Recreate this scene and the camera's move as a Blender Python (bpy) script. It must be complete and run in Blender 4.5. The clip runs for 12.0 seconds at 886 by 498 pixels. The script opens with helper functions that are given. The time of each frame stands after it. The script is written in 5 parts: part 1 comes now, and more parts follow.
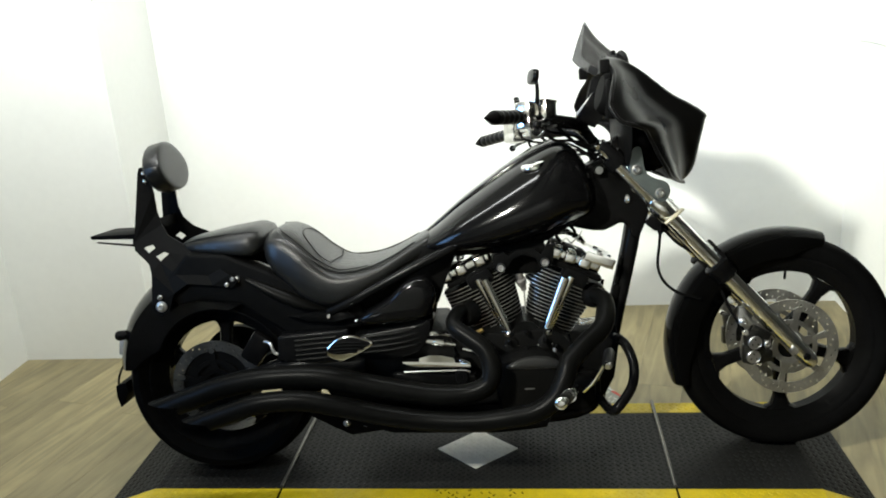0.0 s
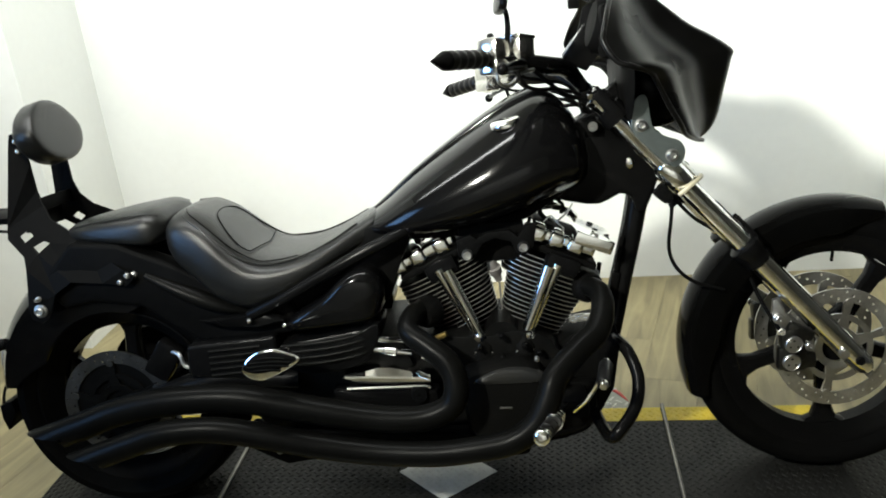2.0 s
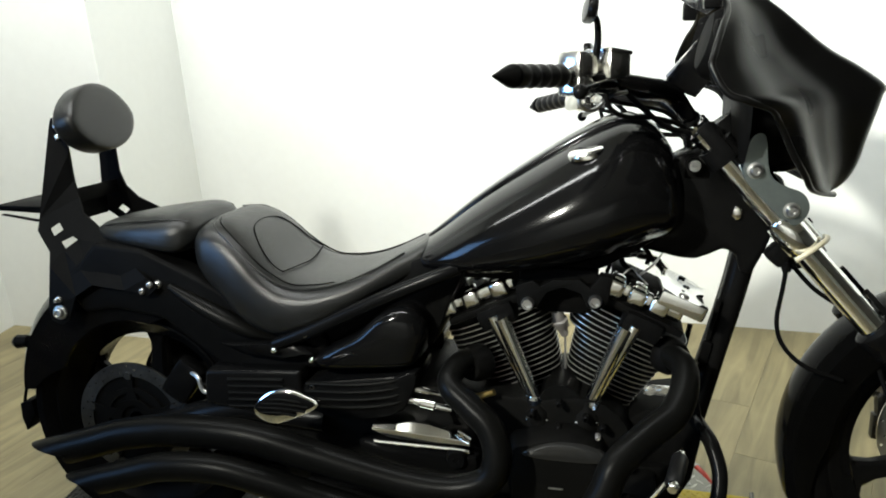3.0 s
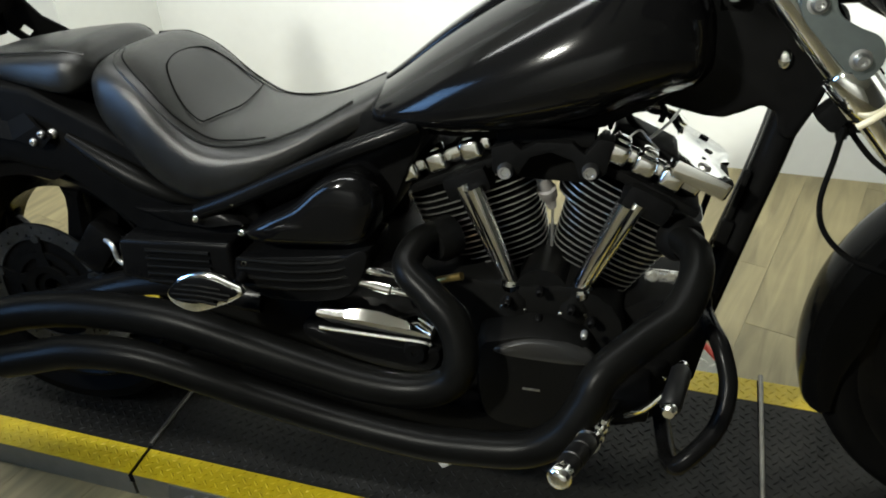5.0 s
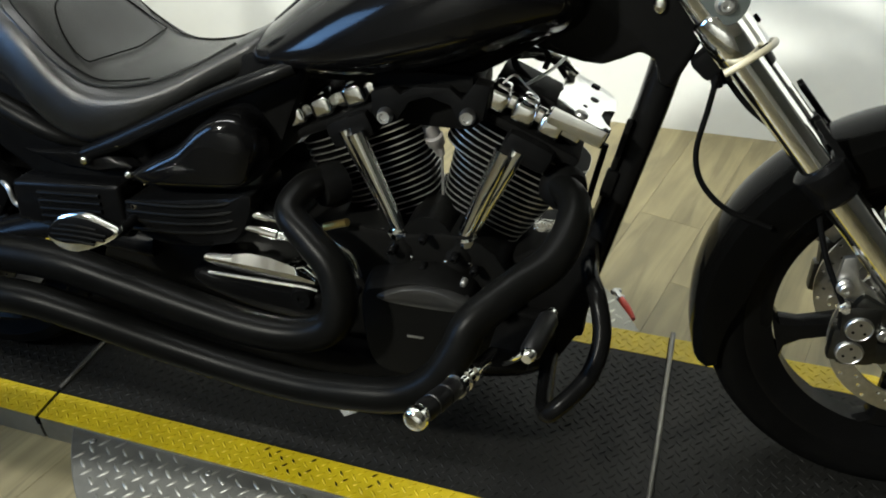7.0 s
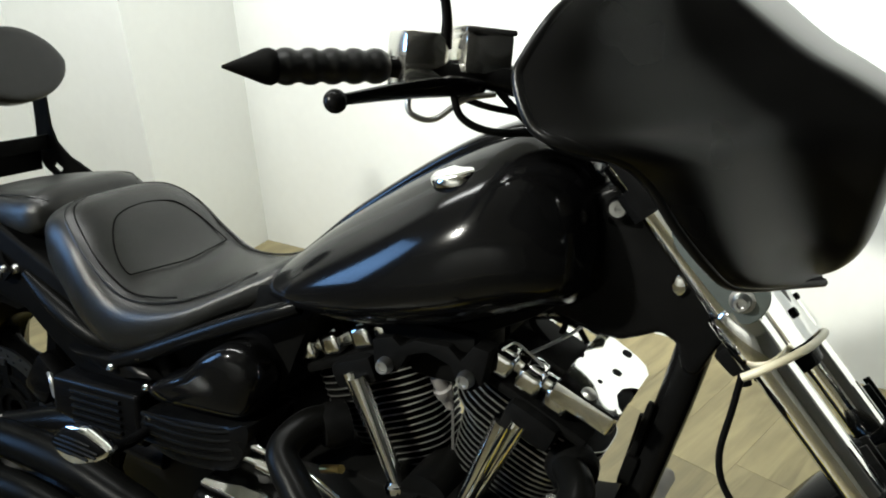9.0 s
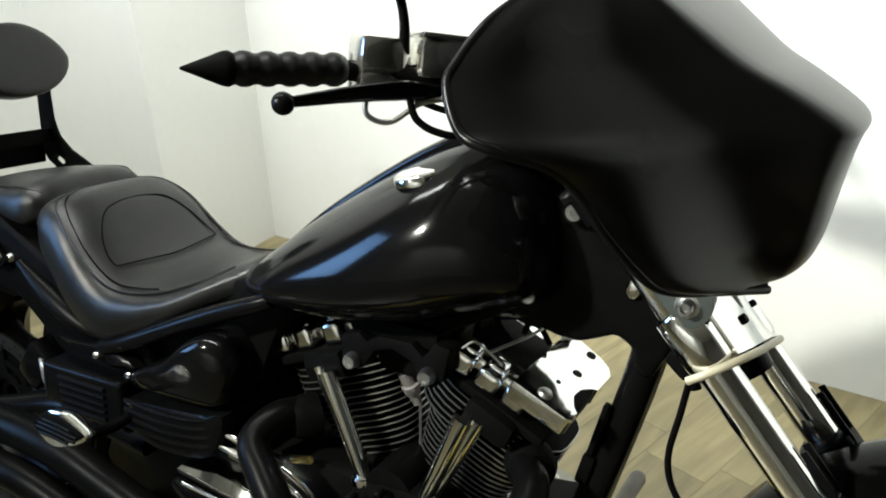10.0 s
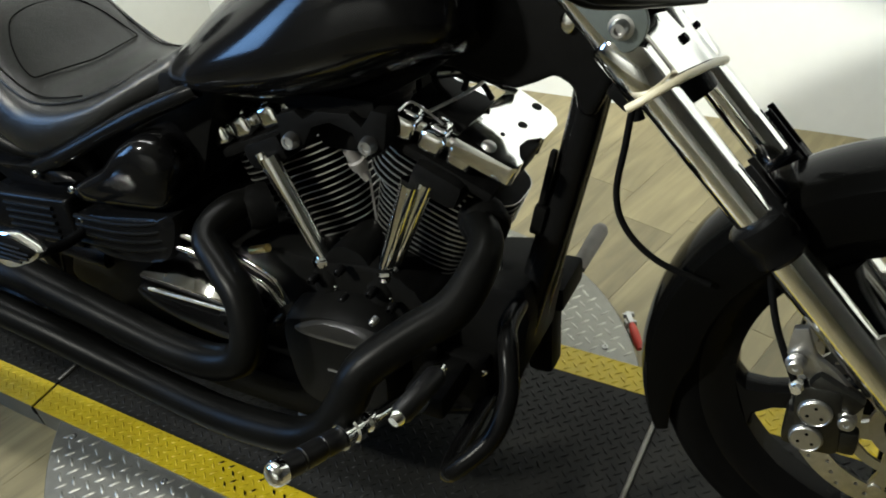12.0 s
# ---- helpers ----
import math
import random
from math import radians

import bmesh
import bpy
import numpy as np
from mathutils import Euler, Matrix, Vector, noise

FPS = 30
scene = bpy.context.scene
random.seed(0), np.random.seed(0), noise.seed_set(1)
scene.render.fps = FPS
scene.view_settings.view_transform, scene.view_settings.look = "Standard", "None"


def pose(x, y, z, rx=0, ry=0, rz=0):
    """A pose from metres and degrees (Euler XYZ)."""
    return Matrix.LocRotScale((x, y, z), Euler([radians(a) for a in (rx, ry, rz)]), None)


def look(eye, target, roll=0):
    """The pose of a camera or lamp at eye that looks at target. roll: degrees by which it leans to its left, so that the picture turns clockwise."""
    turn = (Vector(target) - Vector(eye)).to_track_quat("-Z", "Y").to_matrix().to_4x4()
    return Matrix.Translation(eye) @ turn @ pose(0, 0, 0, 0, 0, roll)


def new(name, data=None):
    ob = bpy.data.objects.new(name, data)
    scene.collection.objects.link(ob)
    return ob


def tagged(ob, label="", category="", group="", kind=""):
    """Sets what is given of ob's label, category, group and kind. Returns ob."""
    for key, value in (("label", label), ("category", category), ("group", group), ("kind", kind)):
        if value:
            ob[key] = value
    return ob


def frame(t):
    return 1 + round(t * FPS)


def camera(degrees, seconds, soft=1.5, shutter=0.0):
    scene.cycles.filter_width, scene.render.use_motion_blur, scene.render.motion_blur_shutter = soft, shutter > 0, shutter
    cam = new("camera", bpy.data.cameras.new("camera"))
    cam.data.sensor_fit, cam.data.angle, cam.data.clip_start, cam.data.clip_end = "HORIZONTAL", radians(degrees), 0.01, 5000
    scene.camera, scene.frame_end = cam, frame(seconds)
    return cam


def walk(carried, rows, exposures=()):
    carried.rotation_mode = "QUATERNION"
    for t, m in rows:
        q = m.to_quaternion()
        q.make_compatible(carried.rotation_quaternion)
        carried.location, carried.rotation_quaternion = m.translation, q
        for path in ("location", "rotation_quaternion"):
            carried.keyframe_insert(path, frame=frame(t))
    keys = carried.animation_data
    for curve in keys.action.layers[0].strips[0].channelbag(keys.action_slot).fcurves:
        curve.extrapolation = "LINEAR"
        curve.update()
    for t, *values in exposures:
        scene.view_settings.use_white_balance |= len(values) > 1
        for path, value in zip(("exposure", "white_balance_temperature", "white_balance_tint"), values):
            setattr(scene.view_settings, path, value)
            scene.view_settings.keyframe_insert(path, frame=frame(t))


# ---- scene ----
cam = camera(57.6, 12.0, 1.9)
EXPOSURE = 0.0
PATH = [
    (0, (0.206, -2.415, 1.572), (-0.014, -0.525, 0.954), -3.9),
    (0.5, (0.238, -2.312, 1.55), (-0.082, -0.436, 0.936), -4.7),
    (1, (0.291, -2.202, 1.522), (-0.131, -0.365, 0.852), -4.8),
    (1.5, (0.303, -2.024, 1.502), (-0.039, -0.165, 0.85), -4.6),
    (2, (0.298, -1.851, 1.477), (0.044, -0.012, 0.734), -5.4),
    (2.5, (0.327, -1.682, 1.469), (-0.063, 0.149, 0.765), -4.0),
    (3, (0.362, -1.536, 1.452), (-0.156, 0.251, 0.717), -2.7),
    (3.2, (0.378, -1.493, 1.42), (-0.131, 0.278, 0.641), -2.2),
    (4.8, (0.358, -1.174, 1.398), (-0.151, 0.41, 0.288), -2.1),
    (5, (0.359, -1.174, 1.387), (-0.147, 0.382, 0.236), -2.6),
    (5.5, (0.353, -1.176, 1.346), (-0.134, 0.323, 0.115), -3.2),
    (6, (0.362, -1.176, 1.323), (-0.058, 0.246, -0.019), -1.8),
    (6.5, (0.415, -1.163, 1.312), (0.008, 0.231, -0.063), -2.5),
    (7, (0.561, -1.132, 1.346), (0.053, 0.376, 0.135), -1.9),
    (7.5, (0.664, -1.083, 1.402), (0.032, 0.526, 0.395), -2.7),
    (7.7, (0.684, -1.042, 1.413), (0.014, 0.588, 0.466), -2.7),
    (9.3, (0.761, -0.866, 1.419), (-0.22, 0.651, 0.561), -2.4),
    (9.5, (0.784, -0.86, 1.423), (-0.198, 0.657, 0.565), -2.1),
    (10, (0.825, -0.854, 1.426), (-0.185, 0.643, 0.565), -2.2),
    (10.5, (0.847, -0.846, 1.41), (-0.126, 0.585, 0.408), -4.4),
    (11, (0.868, -0.844, 1.395), (-0.061, 0.557, 0.311), -5.8),
    (11.5, (0.873, -0.836, 1.367), (-0.007, 0.503, 0.169), -8.4),
    (12, (0.872, -0.827, 1.343), (-0.001, 0.459, 0.085), -9.2),
]
walk(cam, [(t, look(eye, target, roll)) for t, eye, target, roll in PATH])


# ---- light ----
def lamp(name, m, size, watts, colour, size_y=None, spread=180):
    data = bpy.data.lights.new(name, "AREA")
    data.energy, data.color, data.size = watts, colour, size
    data.shape = "RECTANGLE" if size_y else "SQUARE"
    data.size_y = size_y or size
    data.spread = radians(spread)
    ob = new(name, data)
    ob.matrix_world = m
    return ob


scene.view_settings.exposure = EXPOSURE
world = bpy.data.worlds.new("room_air")
world.use_nodes = True
world.node_tree.nodes["Background"].inputs[0].default_value = (0.5, 0.5, 0.48, 1)
world.node_tree.nodes["Background"].inputs[1].default_value = 0.02
scene.world = world
lamp("key_panel_light", look((-1.12, -2.20, 2.62), (0.85, 0.7, 1.15)), 0.20, 46, (1.0, 1.0, 0.90), spread=76)
lamp("wall_wash_light", look((-0.80, -0.15, 2.63), (-0.80, 1.39, 0.80)), 2.3, 56, (0.975, 1.0, 0.975), 0.20, spread=140)
lamp("window_daylight", look((-2.10, -1.30, 1.50), (0.2, 0.0, 0.9)), 0.70, 6.2, (0.25, 0.52, 1.0), 1.25, spread=75)
# Unseen lamp added to brighten the end wall that the chrome reflects.
lamp("chrome_fill_light", look((0.2, -3.55, 2.60), (0.2, -4.2, 1.3)), 3.2, 22, (1.0, 1.0, 0.94), 0.12, spread=90)


# ---- materials ----
def material(name, colour, rough=0.5, metal=0.0, vary=0.15, scale=40.0, bump=0.0, bump_scale=300.0, coat=0.0, coat_rough=0.1, each=0.0, rough_vary=0.1, spec=0.5, island=0.0):
    """A surface with two scales of mottling, fine relief and uneven gloss."""
    mat = bpy.data.materials.new(name)
    mat.use_nodes = True
    nodes, links = mat.node_tree.nodes, mat.node_tree.links
    bsdf = nodes["Principled BSDF"]
    bsdf.inputs["Metallic"].default_value = metal
    bsdf.inputs["Specular IOR Level"].default_value = spec
    bsdf.inputs["Coat Weight"].default_value = coat
    bsdf.inputs["Coat Roughness"].default_value = coat_rough
    where = nodes.new("ShaderNodeTexCoord")
    coarse, fine = nodes.new("ShaderNodeTexNoise"), nodes.new("ShaderNodeTexNoise")
    for tex, size, detail in ((coarse, scale / 8, 3), (fine, scale, 5)):
        tex.inputs["Scale"].default_value, tex.inputs["Detail"].default_value = size, detail
        links.new(where.outputs["Object"], tex.inputs["Vector"])
    mix = nodes.new("ShaderNodeMath")
    mix.operation = "ADD"
    links.new(coarse.outputs["Fac"], mix.inputs[0])
    links.new(fine.outputs["Fac"], mix.inputs[1])
    last = mix
    if each or island:
        info = nodes.new("ShaderNodeObjectInfo" if each else "ShaderNodeNewGeometry")
        far = nodes.new("ShaderNodeMath")
        far.operation = "MULTIPLY_ADD"
        links.new(info.outputs["Random" if each else "Random Per Island"], far.inputs[0])
        far.inputs[1].default_value = (each or island) / max(vary, 1e-3)
        links.new(mix.outputs[0], far.inputs[2])
        last = far
    shade = nodes.new("ShaderNodeMapRange")
    shade.inputs["From Min"].default_value, shade.inputs["From Max"].default_value = 0.6, 1.4
    shade.inputs["To Min"].default_value, shade.inputs["To Max"].default_value = 1 - vary, 1 + vary
    shade.clamp = False
    links.new(last.outputs[0], shade.inputs["Value"])
    tint = nodes.new("ShaderNodeVectorMath")
    tint.operation = "SCALE"
    tint.inputs[0].default_value = colour
    links.new(shade.outputs["Result"], tint.inputs["Scale"])
    links.new(tint.outputs[0], bsdf.inputs["Base Color"])
    gloss = nodes.new("ShaderNodeMapRange")
    gloss.inputs["From Min"].default_value, gloss.inputs["From Max"].default_value = 0.3, 0.7
    gloss.inputs["To Min"].default_value, gloss.inputs["To Max"].default_value = max(0.02, rough - rough_vary * rough), rough + rough_vary * rough
    links.new(coarse.outputs["Fac"], gloss.inputs["Value"])
    links.new(gloss.outputs["Result"], bsdf.inputs["Roughness"])
    if bump:
        grain, relief = nodes.new("ShaderNodeTexNoise"), nodes.new("ShaderNodeBump")
        grain.inputs["Scale"].default_value, grain.inputs["Detail"].default_value = bump_scale, 4
        links.new(where.outputs["Object"], grain.inputs["Vector"])
        relief.inputs["Strength"].default_value, relief.inputs["Distance"].default_value = bump, 0.002
        links.new(grain.outputs["Fac"], relief.inputs["Height"])
        links.new(relief.outputs["Normal"], bsdf.inputs["Normal"])
    return mat


def wood_material(name):
    """Pale oak vinyl: long streaks along the plank, a tone for each plank."""
    mat = material(name, (0.255, 0.215, 0.113), rough=0.42, vary=0.16, scale=9, each=0.10, bump=0.08, bump_scale=180)
    nodes, links = mat.node_tree.nodes, mat.node_tree.links
    where, info = nodes.new("ShaderNodeTexCoord"), nodes.new("ShaderNodeObjectInfo")
    shift, stretch = nodes.new("ShaderNodeVectorMath"), nodes.new("ShaderNodeMapping")
    stretch.inputs["Scale"].default_value = (14, 1.6, 1)
    links.new(info.outputs["Location"], shift.inputs[0])
    links.new(info.outputs["Random"], shift.inputs[1])
    shift.operation = "MULTIPLY"
    add = nodes.new("ShaderNodeVectorMath")
    links.new(where.outputs["Object"], add.inputs[0])
    links.new(shift.outputs[0], add.inputs[1])
    links.new(add.outputs[0], stretch.inputs["Vector"])
    streak = nodes.new("ShaderNodeTexNoise")
    streak.inputs["Scale"].default_value, streak.inputs["Detail"].default_value, streak.inputs["Distortion"].default_value = 1.4, 6, 1.2
    links.new(stretch.outputs[0], streak.inputs["Vector"])
    ramp = nodes.new("ShaderNodeMapRange")
    ramp.inputs["From Min"].default_value, ramp.inputs["From Max"].default_value = 0.35, 0.7
    ramp.inputs["To Min"].default_value, ramp.inputs["To Max"].default_value = 0.66, 1.12
    links.new(streak.outputs["Fac"], ramp.inputs["Value"])
    bsdf = nodes["Principled BSDF"]
    before = bsdf.inputs["Base Color"].links[0].from_socket
    times = nodes.new("ShaderNodeVectorMath")
    times.operation = "SCALE"
    links.new(before, times.inputs[0])
    links.new(ramp.outputs["Result"], times.inputs["Scale"])
    links.new(times.outputs[0], bsdf.inputs["Base Color"])
    return mat


def glass_material(name, colour, rough=0.05):
    mat = bpy.data.materials.new(name)
    mat.use_nodes = True
    bsdf = mat.node_tree.nodes["Principled BSDF"]
    bsdf.inputs["Base Color"].default_value = (*colour, 1)
    bsdf.inputs["Transmission Weight"].default_value = 0.85
    bsdf.inputs["Roughness"].default_value = rough
    bsdf.inputs["IOR"].default_value = 1.2
    return mat


WALL = material("white_wall_paint", (0.785, 0.80, 0.775), 0.6, vary=0.02, scale=30, bump=0.05, bump_scale=400)
# Dark tone for unseen walls, so gloss black and chrome reflect little light.
ROOM = material("dark_unseen_wall_paint", (0.17, 0.166, 0.15), 0.7, vary=0.1, scale=6)
# Ceiling out of view; its tone is set for the light it bounces down.
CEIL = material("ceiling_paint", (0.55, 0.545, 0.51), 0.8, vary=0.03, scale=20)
OAK = wood_material("pale_oak_vinyl")
PAINT = material("satin_black_paint", (0.0028, 0.0028, 0.0029), 0.12, vary=0.2, scale=25, coat=0.10, coat_rough=0.05, bump=0.008, bump_scale=900, spec=0.16)
FAIR = material("glossy_black_fairing", (0.0032, 0.0032, 0.0032), 0.29, vary=0.2, scale=20, bump=0.01, bump_scale=900, spec=0.13)
FRAME = material("black_frame_enamel", (0.0034, 0.0034, 0.0034), 0.25, vary=0.25, scale=60, bump=0.02, spec=0.06)
FENDER = material("gloss_black_fender", (0.0020, 0.0020, 0.0019), 0.12, vary=0.25, scale=30, bump=0.01, spec=0.032)
GREYCAP = material("satin_grey_black_case", (0.012, 0.012, 0.0115), 0.30, vary=0.2, scale=80, bump=0.06, spec=0.5)
MATTE = material("matte_black_metal", (0.0034, 0.0034, 0.0033), 0.50, vary=0.3, scale=80, bump=0.05, spec=0.022)
PIPE = material("heat_black_exhaust", (0.0030, 0.0030, 0.0027), 0.34, vary=0.3, scale=70, bump=0.010, bump_scale=500, spec=0.05)
CASE = material("black_wrinkle_case", (0.0038, 0.0038, 0.0036), 0.42, vary=0.25, scale=90, bump=0.12, bump_scale=900, spec=0.05)
RUBBER = material("tyre_rubber", (0.0032, 0.0032, 0.0031), 0.55, vary=0.3, scale=50, bump=0.08, spec=0.015)
GRIP = material("black_rubber_grip", (0.004, 0.004, 0.004), 0.4, vary=0.3, scale=90, bump=0.1, spec=0.25)
POD = material("dull_inner_plastic", (0.0025, 0.0025, 0.0025), 0.6, vary=0.2, scale=60, bump=0.05, spec=0.02)
LEATHER = material("black_leather", (0.0075, 0.0077, 0.0073), 0.31, vary=0.3, scale=45, bump=0.32, bump_scale=420, spec=0.30)
CHROME = material("chrome", (0.88, 0.88, 0.86), 0.085, metal=1, vary=0.04, scale=30, rough_vary=0.4)
POLISH = material("polished_alloy", (0.84, 0.84, 0.80), 0.22, metal=0.9, vary=0.06, scale=60, rough_vary=0.3)
SILVER = material("satin_silver_alloy", (0.84, 0.83, 0.78), 0.15, metal=0.95, vary=0.08, scale=80, bump=0.04)
ALLOY = material("cast_alloy", (0.42, 0.42, 0.41), 0.36, metal=1, vary=0.15, scale=90, bump=0.1)
CALIPER = material("dull_caliper_alloy", (0.045, 0.045, 0.042), 0.33, metal=0.95, vary=0.3, scale=90, bump=0.1)
SLIDER = material("polished_fork_alloy", (0.87, 0.87, 0.84), 0.12, metal=1, vary=0.06, scale=60, rough_vary=0.3)
STEEL = material("brake_disc_steel", (0.46, 0.455, 0.43), 0.42, metal=1, vary=0.18, scale=120)
DARKDISC = material("dark_disc_steel", (0.085, 0.085, 0.082), 0.42, metal=1, vary=0.25, scale=120)
ZINC = material("zinc_plated_bracket", (0.13, 0.15, 0.145), 0.38, metal=0.85, vary=0.15, scale=50)
PLATE = material("aluminium_tread_plate", (0.21, 0.207, 0.182), 0.46, metal=0.7, vary=0.16, scale=45, bump=0.08, rough_vary=0.25)
# Lighter copy of the tread plate; missing light under the machine is coloured in.
BARE = material("lit_bare_plate", (0.62, 0.615, 0.57), 0.42, metal=0.35, vary=0.14, scale=45, bump=0.08, rough_vary=0.25)
# Lighter copy of the disc's plate: the lozenges' shine put into the colour.
LUGPLATE = material("shine_toned_lozenges", (0.30, 0.296, 0.26), 0.38, metal=0.75, vary=0.16, scale=45, island=0.25)
BLACKDECK = material("worn_black_deck_paint", (0.0105, 0.0105, 0.0095), 0.45, vary=0.4, scale=9, bump=0.12, bump_scale=250, spec=0.15)
BLACKLUG = material("worn_black_lug_paint", (0.0055, 0.0055, 0.005), 0.38, vary=0.4, scale=30, island=0.4, spec=0.13)
YELLOW = material("safety_yellow_paint", (0.53, 0.395, 0.006), 0.45, vary=0.2, scale=30, bump=0.1, bump_scale=250)
RED = material("red_vinyl_dip", (0.52, 0.035, 0.018), 0.35, vary=0.1, scale=40)
LED = material("milky_light_strip", (0.50, 0.46, 0.33), 0.35, vary=0.08, scale=40)
LENS = material("smoke_lens", (0.30, 0.30, 0.29), 0.15, vary=0.05)
SMOKE = glass_material("smoked_acrylic", (0.16, 0.16, 0.16))
GREY_RUBBER = material("grey_rubber", (0.16, 0.15, 0.14), 0.6, vary=0.2, scale=60, bump=0.1)
BRASS = material("brass_tint", (0.45, 0.33, 0.12), 0.3, metal=1)


# ---- building tools ----
def part(name, bm, mat, parent=None, label="", smooth=True, angle=40, bend=None, draw=0.0, shift=None):
    """One bmesh as one mesh object, under a thing or a part. draw: how far its sides come in towards the middle plane."""
    if bend:
        bm.transform(bend)
    if draw:
        for v in bm.verts:
            v.co.y -= math.copysign(draw * min(1.0, abs(v.co.y) / 0.1), v.co.y)
    if shift:
        bm.transform(shift if isinstance(shift, Matrix) else Matrix.Translation(shift))
    bmesh.ops.recalc_face_normals(bm, faces=bm.faces)
    mesh = bpy.data.meshes.new(name)
    limit = radians(angle)
    for edge in bm.edges:
        edge.smooth = len(edge.link_faces) == 2 and edge.calc_face_angle(0) < limit
    for face in bm.faces:
        face.smooth = smooth
    bm.to_mesh(mesh)
    bm.free()
    mesh.materials.append(mat)
    ob = new(name, mesh)
    if parent:
        ob.parent = parent
    if label:
        ob["label"] = label
    return ob


def box(cx, cy, cz, sx, sy, sz, bevel=0.0, turn=None, segments=2):
    bm = bmesh.new()
    bmesh.ops.create_cube(bm, size=1, matrix=Matrix.Diagonal((sx, sy, sz, 1)))
    if bevel:
        bmesh.ops.bevel(bm, geom=bm.edges[:], offset=bevel, segments=segments, affect="EDGES", profile=0.6)
    bm.transform(Matrix.Translation((cx, cy, cz)) @ (turn or Matrix.Identity(4)))
    return bm


def rot(axis, degrees):
    return Matrix.Rotation(radians(degrees), 4, axis)


def join(*pieces):
    out = bmesh.new()
    for bm in pieces:
        mesh = bpy.data.meshes.new("tmp")
        bm.to_mesh(mesh)
        bm.free()
        out.from_mesh(mesh)
        bpy.data.meshes.remove(mesh)
    return out


def skin(rings, closed=False, caps=True, loop=True):
    """Faces from ring to ring; every ring has as many points."""
    bm = bmesh.new()
    rows = [[bm.verts.new(p) for p in ring] for ring in rings]
    n = len(rows[0])
    pairs = list(zip(rows, rows[1:])) + ([(rows[-1], rows[0])] if closed else [])
    for a, b in pairs:
        for i in range(n if loop else n - 1):
            j = (i + 1) % n
            bm.faces.new((a[i], a[j], b[j], b[i]))
    if caps and not closed and loop:
        bm.faces.new(rows[0])
        bm.faces.new(rows[-1])
    return bm


def smooth_path(points, steps=8):
    """A Catmull-Rom curve through the points."""
    p = [Vector(q) for q in points]
    p = [2 * p[0] - p[1], *p, 2 * p[-1] - p[-2]]
    out = []
    for a, b, c, d in zip(p, p[1:], p[2:], p[3:]):
        for k in range(steps):
            t = k / steps
            out.append(0.5 * ((2 * b) + (c - a) * t + (2 * a - 5 * b + 4 * c - d) * t * t + (3 * b - a - 3 * c + d) * t ** 3))
    return out + [p[-2]]


def smooth_values(values, steps=8):
    return [v.x for v in smooth_path([(v, 0, 0) for v in values], steps)]


def tube(points, radius, seg=14, steps=8, smooth=True, cut=None, flat=1.0):
    """A round pipe along a curve; radius is one number or one for each point. cut: the normal of a slashed end."""
    path = smooth_path(points, steps) if smooth else [Vector(p) for p in points]
    radii = [radius] * len(path) if isinstance(radius, (int, float)) else (smooth_values(radius, steps) if smooth else radius)
    rings, side = [], None
    for i, p in enumerate(path):
        way = (path[min(i + 1, len(path) - 1)] - path[max(i - 1, 0)]).normalized()
        if side is None:
            side = way.orthogonal().normalized()
        side = (side - way * side.dot(way)).normalized()
        up = way.cross(side)
        rings.append([p + radii[i] * (math.cos(a) * side + flat * math.sin(a) * up) for a in (math.tau * k / seg for k in range(seg))])
    if cut:
        n, o, way = Vector(cut), path[-1], (path[-1] - path[-2]).normalized()
        rings[-1] = [q - way * ((q - o).dot(n) / way.dot(n)) for q in rings[-1]]
    return skin(rings)


def rod(a, b, r0, r1=None, seg=16):
    return tube([a, b], [r0, r0 if r1 is None else r1], seg, smooth=False)


def stepped(a, b, stops, seg=20):
    """A turned piece from a to b; stops: (share of the length, radius)."""
    a, b = Vector(a), Vector(b)
    way = (b - a).normalized()
    side = way.orthogonal().normalized()
    up = way.cross(side)
    return skin([[a + (b - a) * s + r * (math.cos(t) * side + math.sin(t) * up) for t in (math.tau * k / seg for k in range(seg))] for s, r in stops])


def lathe(profile, seg=64, centre=(0, 0, 0), loop=True):
    """A ring round the Y axis; profile: closed list of (radius, y)."""
    c = Vector(centre)
    rings = [[c + Vector((r * math.cos(a), y, r * math.sin(a))) for r, y in profile] for a in (math.tau * k / seg for k in range(seg))]
    return skin(rings, closed=True, loop=loop)


def plate(points, y0, y1, bevel=0.0, segments=2):
    """A flat shape in X and Z, made thick from y0 to y1."""
    bm = bmesh.new()
    low = [bm.verts.new((x, y0, z)) for x, z in points]
    high = [bm.verts.new((x, y1, z)) for x, z in points]
    bm.faces.new(low)
    bm.faces.new(high[::-1])
    for i in range(len(points)):
        j = (i + 1) % len(points)
        bm.faces.new((low[i], low[j], high[j], high[i]))
    bmesh.ops.recalc_face_normals(bm, faces=bm.faces)
    if bevel:
        bmesh.ops.bevel(bm, geom=bm.edges[:], offset=bevel, segments=segments, affect="EDGES", profile=0.6)
    return bm


def pierced(outer, holes, y0, y1):
    """A flat shape in X and Z with holes cut right through it."""
    bm = bmesh.new()
    for loop in (outer, *holes):
        vs = [bm.verts.new((x, y0, z)) for x, z in loop]
        for a, b in zip(vs, vs[1:] + vs[:1]):
            bm.edges.new((a, b))
    bmesh.ops.triangle_fill(bm, use_beauty=True, use_dissolve=False, edges=bm.edges[:])
    back = bmesh.ops.extrude_face_region(bm, geom=bm.faces[:])
    bmesh.ops.translate(bm, vec=(0, y1 - y0, 0), verts=[g for g in back["geom"] if isinstance(g, bmesh.types.BMVert)])
    return bm


